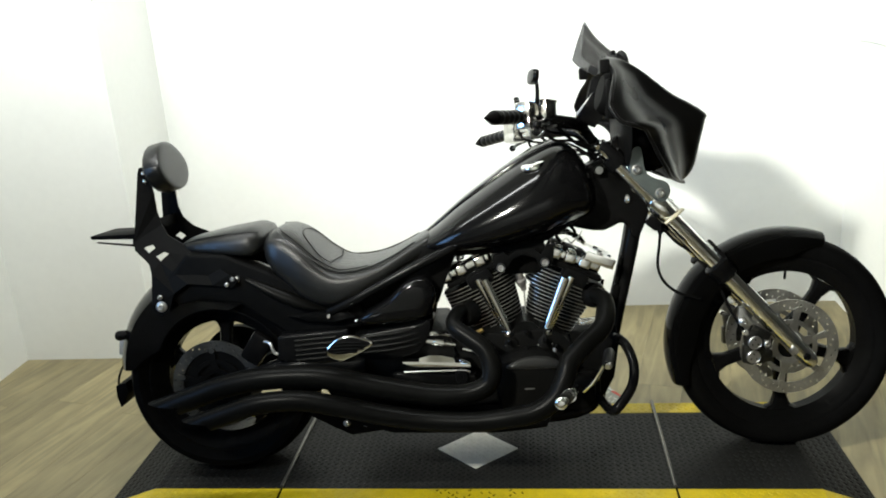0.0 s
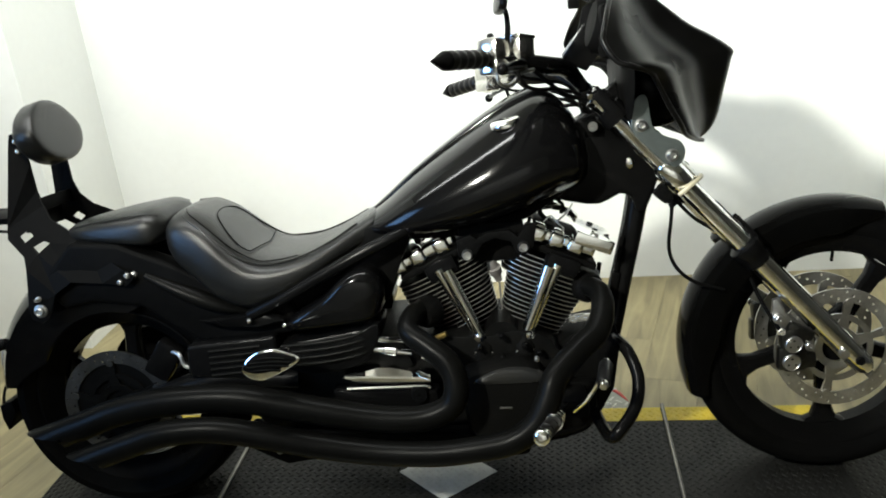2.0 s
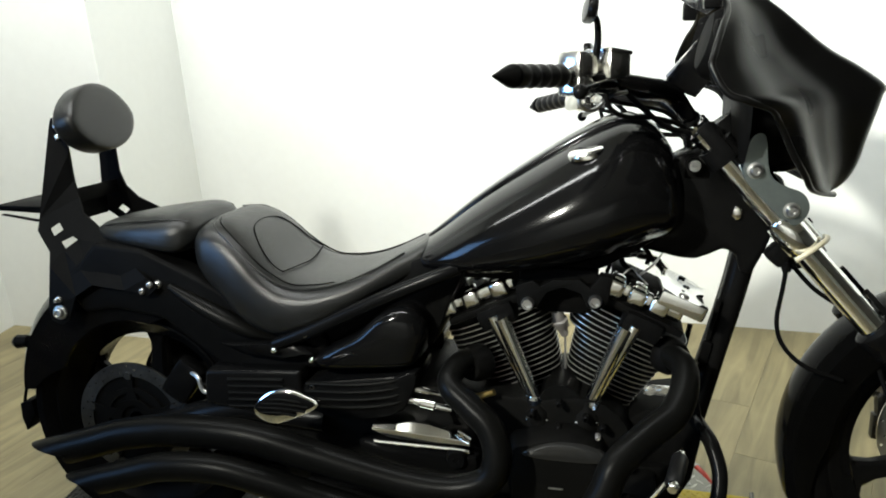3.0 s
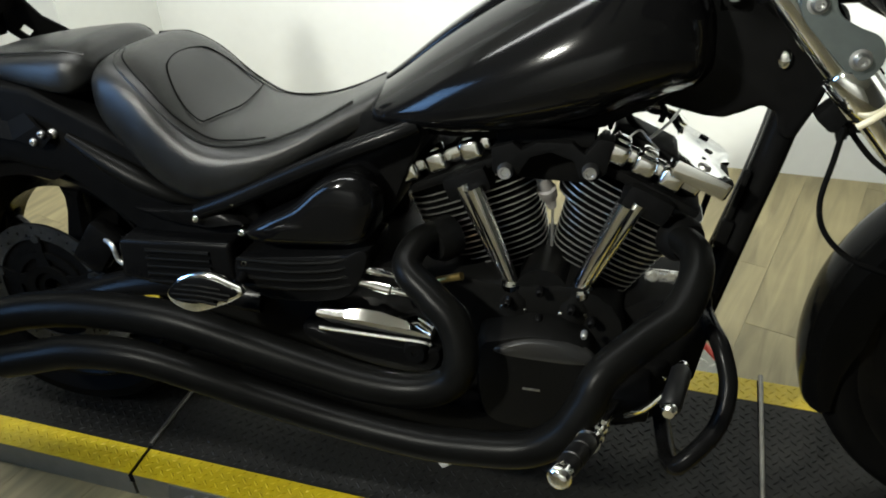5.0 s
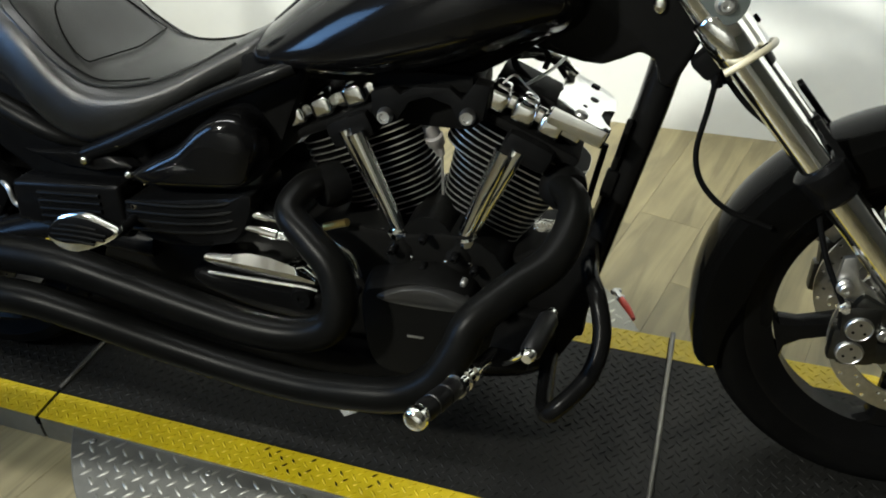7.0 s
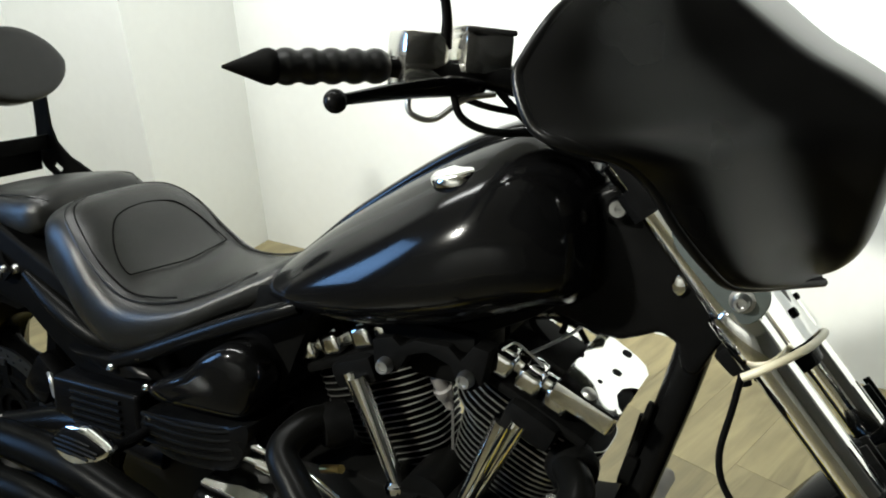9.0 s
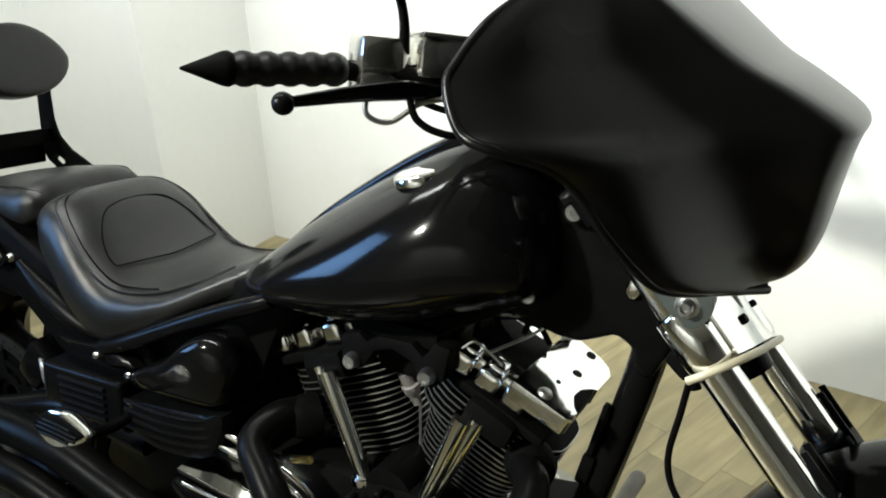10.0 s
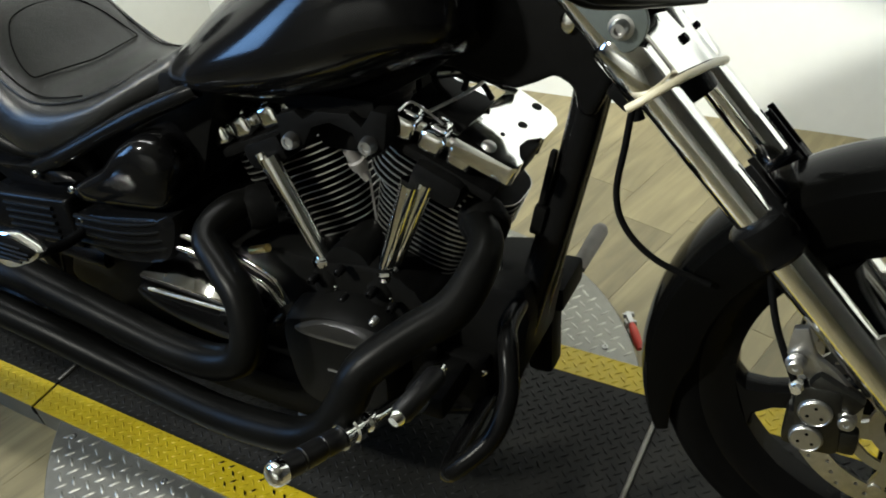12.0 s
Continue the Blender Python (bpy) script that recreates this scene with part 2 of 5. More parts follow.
def circle(cx, cz, r, n=8, turn=0.0):
    return [(cx + r * math.cos(math.tau * k / n + turn), cz + r * math.sin(math.tau * k / n + turn)) for k in range(n)]


def rounded(points, steps=5):
    """The closed curve through the points."""
    p = [Vector((x, 0, z)) for x, z in points]
    out, n = [], len(p)
    for i in range(n):
        a, b, c, d = p[i - 1], p[i], p[(i + 1) % n], p[(i + 2) % n]
        for k in range(steps):
            t = k / steps
            q = 0.5 * ((2 * b) + (c - a) * t + (2 * a - 5 * b + 4 * c - d) * t * t + (3 * b - a - 3 * c + d) * t ** 3)
            out.append((q.x, q.z))
    return out


def dome(points, layers):
    """A swollen cover: the outline, shrunk to its middle layer by layer; layers: (y, scale)."""
    cx, cz = sum(p[0] for p in points) / len(points), sum(p[1] for p in points) / len(points)
    return skin([[Vector((cx + (x - cx) * s, y, cz + (z - cz) * s)) for x, z in points] for y, s in layers])


def ball(centre, radius, seg=14, squash=(1, 1, 1)):
    bm = bmesh.new()
    bmesh.ops.create_uvsphere(bm, u_segments=seg, v_segments=seg // 2 + 2, radius=radius)
    bm.transform(Matrix.Translation(centre) @ Matrix.Diagonal((*squash, 1)))
    return bm


def bolt(centre, radius=0.008, depth=0.010, side=-1):
    """A round-headed screw with a hexagon socket, facing sideways."""
    x, y, z = centre
    ring = [(0, radius), (0.6, radius), (0.9, radius * 0.82), (1.0, radius * 0.55), (1.0, radius * 0.45), (0.7, radius * 0.42)]
    return stepped((x, y, z), (x, y + side * depth, z), ring, 12)


def empty(name):
    ob = new(name)
    ob.empty_display_size = 0.2
    return ob


# ---- the room ----
FLOOR_TURN = -14.0
LEFT, RIGHT, BACK, FRONT, TOP = -2.215, 1.66, 1.39, -4.2, 2.68
NOOK_X, NOOK_Y = -1.560, 0.885


def wall(name, x0, x1, y0, y1, z0, z1, mat, label):
    return tagged(part(name, box((x0 + x1) / 2, (y0 + y1) / 2, (z0 + z1) / 2, x1 - x0, y1 - y0, z1 - z0), mat), label, "wall", kind="structure")


wall("wall_north", NOOK_X, RIGHT, BACK, BACK + 0.12, -0.02, TOP, WALL, "plain white painted wall behind the motorcycle")
wall("wall_nook", LEFT - 0.12, NOOK_X, NOOK_Y, BACK + 0.12, -0.02, TOP, WALL, "white painted wall projection beside the back wall")
wall("wall_west", LEFT - 0.12, LEFT, -0.4, NOOK_Y, -0.02, TOP, WALL, "white painted side wall meeting the oak floor")
wall("wall_east", RIGHT, RIGHT + 0.12, 0.35, BACK + 0.12, -0.02, TOP, WALL, "white painted side wall by the front wheel")
# The end wall is out of view; white so chrome mirrors a bright surface.
wall("wall_south", -4.1, 4.1, FRONT - 0.12, FRONT, -0.02, TOP, WALL, "unseen white end wall added as a reflector for the chrome")
# Walls out of view, added dark to shape what glossy parts reflect.
wall("wall_west_far", -4.12, -4.0, FRONT, -0.4, -0.02, TOP, ROOM, "unseen dark side wall added for dark reflections")
wall("wall_east_far", 4.0, 4.12, FRONT, 0.35, -0.02, TOP, ROOM, "unseen dark side wall added for dark reflections")
wall("wall_west_return", -4.0, LEFT, -0.4, -0.28, -0.02, TOP, ROOM, "unseen dark return wall added to close the bay")
wall("wall_east_return", RIGHT + 0.12, 4.0, 0.35, 0.47, -0.02, TOP, ROOM, "unseen dark return wall added to close the bay")
tagged(part("ceiling", box(0, -1.4, TOP + 0.05, 8.3, 5.9, 0.1), CEIL), "unseen off-white ceiling, toned to bounce light onto the deck", "ceiling", kind="structure")
floor = tagged(part("floor", box(0, -1.4, -0.03, 8.3, 5.9, 0.04), material("floor_joint", (0.17, 0.14, 0.08), 0.7)), "pale oak vinyl plank floor laid on a slant", "floor", kind="structure")


# ---- the turntable and its deck ----
DECK = 0.068


def lugs(inside, x0, x1, y0, y1, z, pitch=0.0265, turn=0.0, slope=None, seed=3, size=1.0):
    """Raised lozenges of tread plate, each pointing at the side of the next, which is turned a quarter."""
    rng = random.Random(seed)
    verts, faces = [], []
    c, s = math.cos(radians(turn + 45)), math.sin(radians(turn + 45))
    reach = int(max(abs(x0), abs(x1), abs(y0), abs(y1)) * 1.45 / pitch) + 2
    for i in range(-reach, reach + 1):
        for j in range(-reach, reach + 1):
            x, y = pitch * (c * i - s * j), pitch * (s * i + c * j)
            if not (x0 + 0.006 < x < x1 - 0.006 and y0 + 0.006 < y < y1 - 0.006 and inside(x, y)):
                continue
            a = radians(turn + (45 if (i + j) % 2 else 135))
            ux, uy = math.cos(a), math.sin(a)
            h, w, top = pitch * 0.60 * size, pitch * 0.15 * size, 0.0025 * rng.uniform(0.75, 1.05)
            base = len(verts)
            lift = slope(x) if slope else z
            for along, across, up in ((-h, 0, 0), (-h * 0.4, -w, 0), (h * 0.4, -w, 0), (h, 0, 0), (h * 0.4, w, 0), (-h * 0.4, w, 0), (-h * 0.62, 0, top), (h * 0.62, 0, top)):
                px, py = x + along * ux - across * uy, y + along * uy + across * ux
                verts.append((px, py, (slope(px) if slope else lift) + up - (0.0006 if not up else 0)))
            for f in ((0, 1, 6), (1, 2, 7, 6), (2, 3, 7), (3, 4, 7), (4, 5, 6, 7), (5, 0, 6)):
                faces.append([base + k for k in f])
    return verts, faces


def lug_part(name, data, mat, parent, label):
    mesh = bpy.data.meshes.new(name)
    mesh.from_pydata(data[0], [], data[1])
    mesh.materials.append(mat)
    mesh.shade_smooth()
    ob = new(name, mesh)
    ob.parent = parent
    return tagged(ob, label, kind="stuff")


tagged(part("wall_panel", box(RIGHT - 0.008, 0.95, 1.62, 0.016, 0.80, 0.77, 0.002), WALL), "flat white panel fixed to the side wall", "wall panel", kind="structure")
turntable = tagged(empty("turntable"), "round aluminium tread-plate turntable on the oak floor", "turntable")
RADIUS, HALF = 0.622, 0.300


def disc_rim(radius, z0, z1, seg=120):
    return skin([[Vector((r * math.cos(a), r * math.sin(a), z)) for a in (math.tau * k / seg for k in range(seg))] for r, z in ((radius, z0), (radius, z1 - 0.002), (radius - 0.002, z1), (radius - 0.02, z1))])


part("disc", disc_rim(RADIUS, DECK - 0.030, DECK - 0.005), PLATE, turntable, "aluminium tread plate disc")
part("base_ring", disc_rim(RADIUS - 0.05, 0.0, DECK - 0.029), MATTE, turntable)
lug_part("tread_relief", lugs(lambda x, y: x * x + y * y < (RADIUS - 0.014) ** 2 and abs(y + 0.02) > HALF + 0.01, -RADIUS, RADIUS, -RADIUS, RADIUS, DECK - 0.005, 0.0255, 8), LUGPLATE, turntable, "raised lozenges of the disc's tread plate")
for x, y in ((-0.47, -0.338), (-0.20, -0.342), (0.0, -0.342), (0.25, -0.342), (0.495, -0.336), (-0.285, -0.515), (0.285, -0.515), (0.47, 0.31), (0.2, 0.318), (-0.2, 0.318)):
    part("screw", stepped((x, y, DECK - 0.006), (x, y, DECK - 0.002), [(0, 0.007), (0.7, 0.007), (1, 0.005), (1, 0.003), (0.6, 0.0028)], 10), ALLOY, turntable)

HINGE = material("worn_hinge_steel", (0.16, 0.155, 0.14), 0.4, metal=0.9, vary=0.3, scale=60)
deck = tagged(empty("wheel_deck"), "black and yellow tread-plate deck in three hinged sections", "vehicle ramp")
deck.matrix_world = pose(0, -0.02, 0)
SEAM, END, FOOT, INNER = 0.622, 1.048, 1.222, 0.231


def ramp_z(x):
    return DECK if abs(x) < END else DECK - (abs(x) - END) / (FOOT - END) * (DECK - 0.006)


def deck_panel(x0, x1, y0, y1, mat, name, lift=0.0):
    """A sheet that follows the level top and the sloped ends."""
    cuts = sorted({x0, x1, *(c for c in (-END, END) if x0 < c < x1)})
    rings = [[Vector((x, y0, ramp_z(x) + lift)), Vector((x, y1, ramp_z(x) + lift)), Vector((x, y1, max(0.001, ramp_z(x) + lift - 0.006))), Vector((x, y0, max(0.001, ramp_z(x) + lift - 0.006)))] for x in cuts]
    return part(name, skin(rings), mat, deck, smooth=False)


for x0, x1 in ((-FOOT, -SEAM - 0.004), (-SEAM + 0.004, SEAM - 0.004), (SEAM + 0.004, FOOT)):
    deck_panel(x0, x1, -INNER, INNER, BLACKDECK, "black_sheet")
    level = None if abs(x0) < END and abs(x1) < END else ramp_z
    lug_part("black_relief", lugs(lambda x, y: abs(x) + abs(y) > 0.15 or abs(x) > 0.2, x0, x1, -INNER, INNER, DECK, 0.018, 0, level), BLACKLUG, deck, "raised lozenges of worn black tread plate")
    for side in (-1, 1):
        ya, yb = sorted((side * INNER, side * (HALF - 0.001)))
        deck_panel(x0, x1, ya, yb, YELLOW, "yellow_edge_strip", 0.001)
        lug_part("yellow_relief", lugs(lambda x, y: True, x0, x1, ya, yb, DECK + 0.001, 0.018, 0, (lambda x: ramp_z(x) + 0.001) if level else None), YELLOW, deck, "raised lozenges of yellow tread plate")
        cuts = sorted({x0, x1, *(c for c in (-END, END) if x0 < c < x1)})
        skirt = skin([[Vector((x, side * HALF, 0.002)), Vector((x, side * HALF, ramp_z(x) - 0.001)), Vector((x, side * (HALF - 0.005), ramp_z(x) - 0.007)), Vector((x, side * (HALF - 0.005), 0.001))] for x in cuts])
        part("side_skirt", skirt, PLATE, deck, "dull aluminium tread plate skirt", smooth=False)
chance = random.Random(29)
lug_part("worn_relief", lugs(lambda x, y: chance.random() < 0.62 * math.exp(-((x + 0.02) / 0.13) ** 2), -0.35, 0.35, -HALF + 0.002, -INNER, DECK + 0.0026, 0.018, size=0.66), RUBBER, deck, "lozenges worn black on the yellow strip")
for x in (-SEAM, SEAM):
    part("seam_gap", box(x, 0, DECK - 0.012, 0.010, 2 * HALF + 0.004, 0.020), RUBBER, deck)
    part("hinge_rod", rod((x - 0.002, -INNER + 0.01, DECK + 0.003), (x + 0.004, HALF + 0.012, DECK + 0.003), 0.0055), HINGE, deck, "worn steel hinge rod")
diamond = [(-0.137, 0), (0, -0.120), (0.137, 0), (0, 0.120)]
part("diamond_plate", skin([[Vector((x, y, z)) for x, y in diamond] for z in (DECK - 0.004, DECK + 0.0015)]), BARE, deck, "bare aluminium tread plate diamond", smooth=False)
lug_part("diamond_relief", lugs(lambda x, y: abs(x) / 0.137 + abs(y) / 0.12 < 0.93, -0.14, 0.14, -0.13, 0.13, DECK + 0.0015, 0.018), BARE, deck, "raised lozenges of bare tread plate")

clamp = tagged(empty("toggle_clamp"), "small steel toggle clamp with a red handle at the disc's rim", "clamp")
clamp.matrix_world = pose(0.492, 0.418, 0, 0, 0, -57)
part("foot", box(0, 0.0, 0.018, 0.045, 0.022, 0.036, 0.003), ALLOY, clamp)
part("arm", join(box(-0.012, 0, 0.046, 0.036, 0.012, 0.012, 0.003), rod((-0.022, -0.012, 0.046), (-0.022, 0.012, 0.046), 0.006), rod((0.0, -0.012, 0.042), (0.0, 0.012, 0.042), 0.006)), ALLOY, clamp)
part("handle", tube([(0.006, 0, 0.045), (0.03, 0, 0.043), (0.055, 0, 0.038), (0.072, 0, 0.034)], [0.007, 0.0095, 0.0095, 0.007]), RED, clamp, "red dipped vinyl handle")


# ---- the motorcycle, leaning on its side stand ----
# X ahead, Y to the machine's left, Z up along its own middle plane.
RISE = 0.050
bike = tagged(empty("motorcycle"), "black cruiser motorcycle with batwing fairing leaning on its stand", "motorcycle")
bike.matrix_world = pose(0.026, -0.027, DECK + RISE, -8.5, 0, 3.3)
FRONT_AXLE, REAR_AXLE = Vector((0.976, 0, 0.347 - RISE)), Vector((-0.850, 0, 0.316 - RISE))


def at(bm, v):
    bm.transform(Matrix.Translation(v))
    return bm


def tyre(r, rim, half):
    """A round-shouldered tyre with a few tread grooves."""
    prof = [(rim - 0.004, -half * 0.62), (rim + 0.012, -half * 0.84), (rim + (r - rim) * 0.42, -half), (rim + (r - rim) * 0.66, -half * 0.97), (r - (r - rim) * 0.16, -half * 0.76), (r - 0.004, -half * 0.45), (r, -half * 0.12)]
    prof += [(a, -b) for a, b in prof[::-1]] + [(rim - 0.004, 0)]
    return lathe(prof, 96)


def spoked_wheel(name, axle, r, half, hub, base, outer, label):
    """A cast rim with a hub and five broad spokes that flare at both ends."""
    rim = part(name, at(lathe([(r, -half), (r + 0.006, -half), (r + 0.006, -half * 0.8), (r - 0.012, -half * 0.55), (r - 0.012, half * 0.55), (r + 0.006, half * 0.8), (r + 0.006, half), (r, half), (r - 0.024, half * 0.72), (r - outer, half * 0.45), (r - outer, -half * 0.45), (r - 0.024, -half * 0.72)], 96), axle), FRAME, bike, label)
    part("hub", at(lathe([(0.012, -hub[1]), (hub[0] * 0.8, -hub[1]), (hub[0], -hub[1] * 0.8), (hub[0], hub[1] * 0.8), (hub[0] * 0.8, hub[1]), (0.012, hub[1])], 40), axle), FRAME, rim)
    for k in range(5):
        a = radians(base + 72 * k)
        u, v = Vector((math.cos(a), 0, math.sin(a))), Vector((-math.sin(a), 0, math.cos(a)))
        rings = []
        for s, w, t in ((0.6, 0.034, 0.026), (1.6, 0.022, 0.024), (0.5, 0.019, 0.020), (0.75, 0.020, 0.019), (0.92, 0.030, 0.021), (1.0, 0.060, 0.023)):
            d = hub[0] * s if len(rings) < 2 else hub[0] + (r - outer - hub[0]) * s
            sag = 0.008 if s == 1.0 else 0
            rings.append([u * (d + (sag if abs(c) < 0.5 else -sag * 0.4)) + v * w * c + Vector((0, t * e, 0)) for c, e in ((-1, -0.55), (-0.7, -1), (0.7, -1), (1, -0.55), (1, 0.55), (0.7, 1), (-0.7, 1), (-1, 0.55))])
        part("spoke", at(skin(rings), axle), FRAME, rim)
    return rim


def brake_disc(axle, r0, r1, y, thick, holes, carrier, mat, hub_mat, wheel, label):
    """A drilled ring with its carrier arms and buttons."""
    spots = [circle((r0 + (r1 - r0) * (0.25, 0.5, 0.78)[k % 3]) * math.cos(math.tau * k / holes), (r0 + (r1 - r0) * (0.25, 0.5, 0.78)[k % 3]) * math.sin(math.tau * k / holes), 0.0034, 6) for k in range(holes)]
    disc = part("brake_disc", at(pierced(circle(0, 0, r1, 72), [circle(0, 0, r0, 60)] + spots, y - thick, y + thick), axle), mat, wheel, label)
    for k in range(carrier):
        a = math.tau * (k + 0.3) / carrier
        u, v = Vector((math.cos(a), 0, math.sin(a))), Vector((-math.sin(a), 0, math.cos(a)))
        rings = [[u * d + v * w * c + Vector((0, y + thick * 1.4 * e, 0)) for c, e in ((-1, -1), (1, -1), (1, 1), (-1, 1))] for d, w in ((0.050, 0.016), (r0 * 0.75, 0.008), (r0 + 0.006, 0.012))]
        part("carrier_arm", at(skin(rings), axle), hub_mat, disc)
        part("button", at(at(stepped((0, y - thick - 0.004, 0), (0, y + thick + 0.004, 0), [(0, 0.009), (1, 0.009)], 14), u * (r0 + 0.002)), axle), mat, disc)
    part("carrier_ring", at(lathe([(r0 * 0.62, y - thick), (r0 * 0.62, y + thick), (r0 * 0.74, y + thick), (r0 * 0.74, y - thick)], 48), axle), hub_mat, disc)
    part("carrier_hub", at(lathe([(0.036, y - thick), (0.054, y - thick * 2), (0.054, y + thick), (0.036, y + thick)], 40), axle), hub_mat, disc)


# front wheel
front_wheel = spoked_wheel("front_wheel", FRONT_AXLE, 0.274, 0.048, (0.052, 0.062), 54, 0.043, "black cast five-spoke front wheel")
part("tyre", at(tyre(0.347, 0.272, 0.062), FRONT_AXLE), RUBBER, front_wheel)
for side in (-1, 1):
    brake_disc(FRONT_AXLE, 0.118, 0.152, side * 0.078, 0.0025, 48, 6, STEEL, ALLOY, front_wheel, "drilled steel brake disc")
part("valve", at(rod((0.010, -0.01, 0.228), (0.008, -0.01, 0.203), 0.004), FRONT_AXLE), RUBBER, front_wheel)
part("axle", at(rod((0, -0.13, 0), (0, 0.13, 0), 0.011), FRONT_AXLE), STEEL, front_wheel)


def mudguard(centre, radius, a0, a1, half, drop, crown=0.02, n=44, thick=0.0035, point=0.0):
    """A curved sheet round a wheel, with turned-down sides."""
    rings = []
    for k in range(n + 1):
        s = k / n
        a = radians(a0 + (a1 - a0) * s)
        w = half * (1 - point * max(0, (s - 0.86) / 0.14) ** 2)
        d = drop * min(1.0, 4 * s + 0.25, 5 * (1 - s) + 0.25)
        cross = []
        for q in (-1, -1, -0.93, -0.72, -0.4, 0, 0.4, 0.72, 0.93, 1, 1):
            cross.append((q * w, radius - crown * abs(q) ** 2.6))
        cross[0] = (-w, radius - crown - d)
        cross[-1] = (w, radius - crown - d)
        inner = [(y * 0.965, r - thick) for y, r in cross[::-1]]
        rings.append([centre + Vector((r * math.cos(a), y, r * math.sin(a))) for y, r in cross + inner])
    return skin(rings)


part("front_fender", mudguard(FRONT_AXLE, 0.371, 200, 71, 0.076, 0.060, 0.022, point=0.25), FENDER, bike, "satin black front fender")

# forks
FORK_TOP, FORK_LOW = Vector((0.400, 0, 0.960)), Vector((1.045, 0, 0.242))
RAKE = (FORK_LOW - FORK_TOP).normalized()
AHEAD = Vector((-RAKE.z, 0, RAKE.x))


def on_fork(s, y=0.0, ahead=0.0):
    return FORK_TOP + (FORK_LOW - FORK_TOP) * s + Vector((0, y, 0)) + AHEAD * ahead


for side in (-1, 1):
    y = side * 0.092
    leg = part("fork_leg", stepped(on_fork(0.0, y), on_fork(0.58, y), [(0, 0.012), (0.002, 0.020), (0.012, 0.027), (0.05, 0.027), (0.06, 0.0255), (1, 0.0255)], 28), CHROME, bike, "chrome fork tube")
    part("slider", stepped(on_fork(0.550, y), on_fork(1.0, y), [(0, 0.030), (0.06, 0.032), (0.1, 0.0295), (0.85, 0.0295), (0.93, 0.027), (0.97, 0.026), (1, 0.018)], 28), SLIDER, leg, "polished alloy fork slider")
    part("dust_collar", stepped(on_fork(0.527, y), on_fork(0.594, y), [(0, 0.030), (0.1, 0.040), (0.45, 0.041), (0.55, 0.037), (0.9, 0.037), (1, 0.031)], 24), FRAME, leg)
    turn = Matrix.Rotation(math.atan2(-RAKE.z, RAKE.x), 4, "Y")
    part("fender_tab", join(box(0, side * 0.010, 0.004, 0.100, 0.004, 0.010, 0.0015), box(0, -side * 0.014, 0.004, 0.100, 0.004, 0.010, 0.0015)), FRAME, leg, bend=Matrix.Translation(on_fork(0.515, y, 0.031)) @ turn)
    part("pinch_bolt", stepped(on_fork(0.955, y - side * 0.0), on_fork(0.955, y + side * 0.034), [(0, 0.012), (0.9, 0.012), (1, 0.010)], 6), MATTE, leg)
    part("top_cap", stepped(on_fork(-0.012, y), on_fork(0.020, y), [(0, 0.016), (0.1, 0.021), (0.7, 0.021), (1, 0.030)], 8), CHROME, leg)
    caliper = part("brake_caliper", join(
        box(0, 0, 0, 0.062, 0.034, 0.112, 0.014, rot("Y", -6)), box(0.016, 0, 0.045, 0.070, 0.026, 0.030, 0.010, rot("Y", 28)), box(0.030, 0.0, -0.030, 0.050, 0.024, 0.040, 0.010), box(-0.026, 0, -0.022, 0.024, 0.028, 0.060, 0.008)), CALIPER, bike, "dark cast brake caliper", bend=Matrix.Translation((0.858, side * 0.110, 0.312)))
    for cx, cz in ((0.854, 0.329), (0.850, 0.283)):
        part("piston_cap", stepped((cx, side * 0.122, cz), (cx, side * 0.133, cz), [(0, 0.0215), (0.7, 0.0215), (0.9, 0.0205), (1, 0.0185), (0.92, 0.0175), (0.92, 0.002)], 26), ALLOY, caliper)
        # Dark dots stand in for the shade inside the cap's holes.
        for k in range(3):
            a = 2.094 * k + math.pi / 2
            part("cap_hole_dot", stepped((cx + 0.010 * math.cos(a), side * 0.130, cz + 0.010 * math.sin(a)), (cx + 0.010 * math.cos(a), side * 0.1328, cz + 0.010 * math.sin(a)), [(0, 0.0026), (1, 0.0024), (1, 0.0004)], 8), RUBBER, caliper)
    for cx, cz in ((0.820, 0.394), (0.892, 0.322)):
        part("mount_bolt", stepped((cx, side * 0.112, cz), (cx, side * 0.131, cz), [(0, 0.012), (0.35, 0.0135), (0.5, 0.0105), (0.9, 0.0105), (1, 0.0085), (1, 0.004), (0.85, 0.003)], 14), ALLOY, caliper)
    part("bracket", plate([(0.806, 0.385), (0.810, 0.440), (0.826, 0.444), (0.842, 0.404), (0.870, 0.384), (0.908, 0.345), (0.910, 0.312), (0.884, 0.304), (0.866, 0.340), (0.832, 0.372)], side * 0.098, side * 0.110, 0.002), ALLOY, caliper)
    part("banjo_bolt", stepped((0.826, side * 0.116, 0.362), (0.826, side * 0.134, 0.362), [(0, 0.010), (0.5, 0.010), (0.55, 0.0075), (1, 0.007)], 6), POLISH, caliper)

# lower clamp with its chrome cover and light strip
STRIP = [(-0.128, 0.316, -0.026), (-0.127, 0.319, -0.002), (-0.117, 0.323, 0.022), (-0.097, 0.329, 0.039), (-0.062, 0.338, 0.046), (-0.010, 0.350, 0.045), (0.040, 0.362, 0.040), (0.080, 0.371, 0.032), (0.106, 0.377, 0.018), (0.118, 0.380, 0.004)]
cover = []
for k in range(15):
    y = -0.094 + 0.208 * k / 14
    low, lead = (float(np.interp(y, [r[0] for r in STRIP], [r[i] for r in STRIP])) for i in (1, 2))
    cover.append([on_fork(s, y, a) for s, a in ((low - 0.092, lead - 0.009), (low - 0.089, lead - 0.004), (low - 0.008, lead - 0.004), (low - 0.006, lead - 0.018), (low - 0.090, lead - 0.018))])
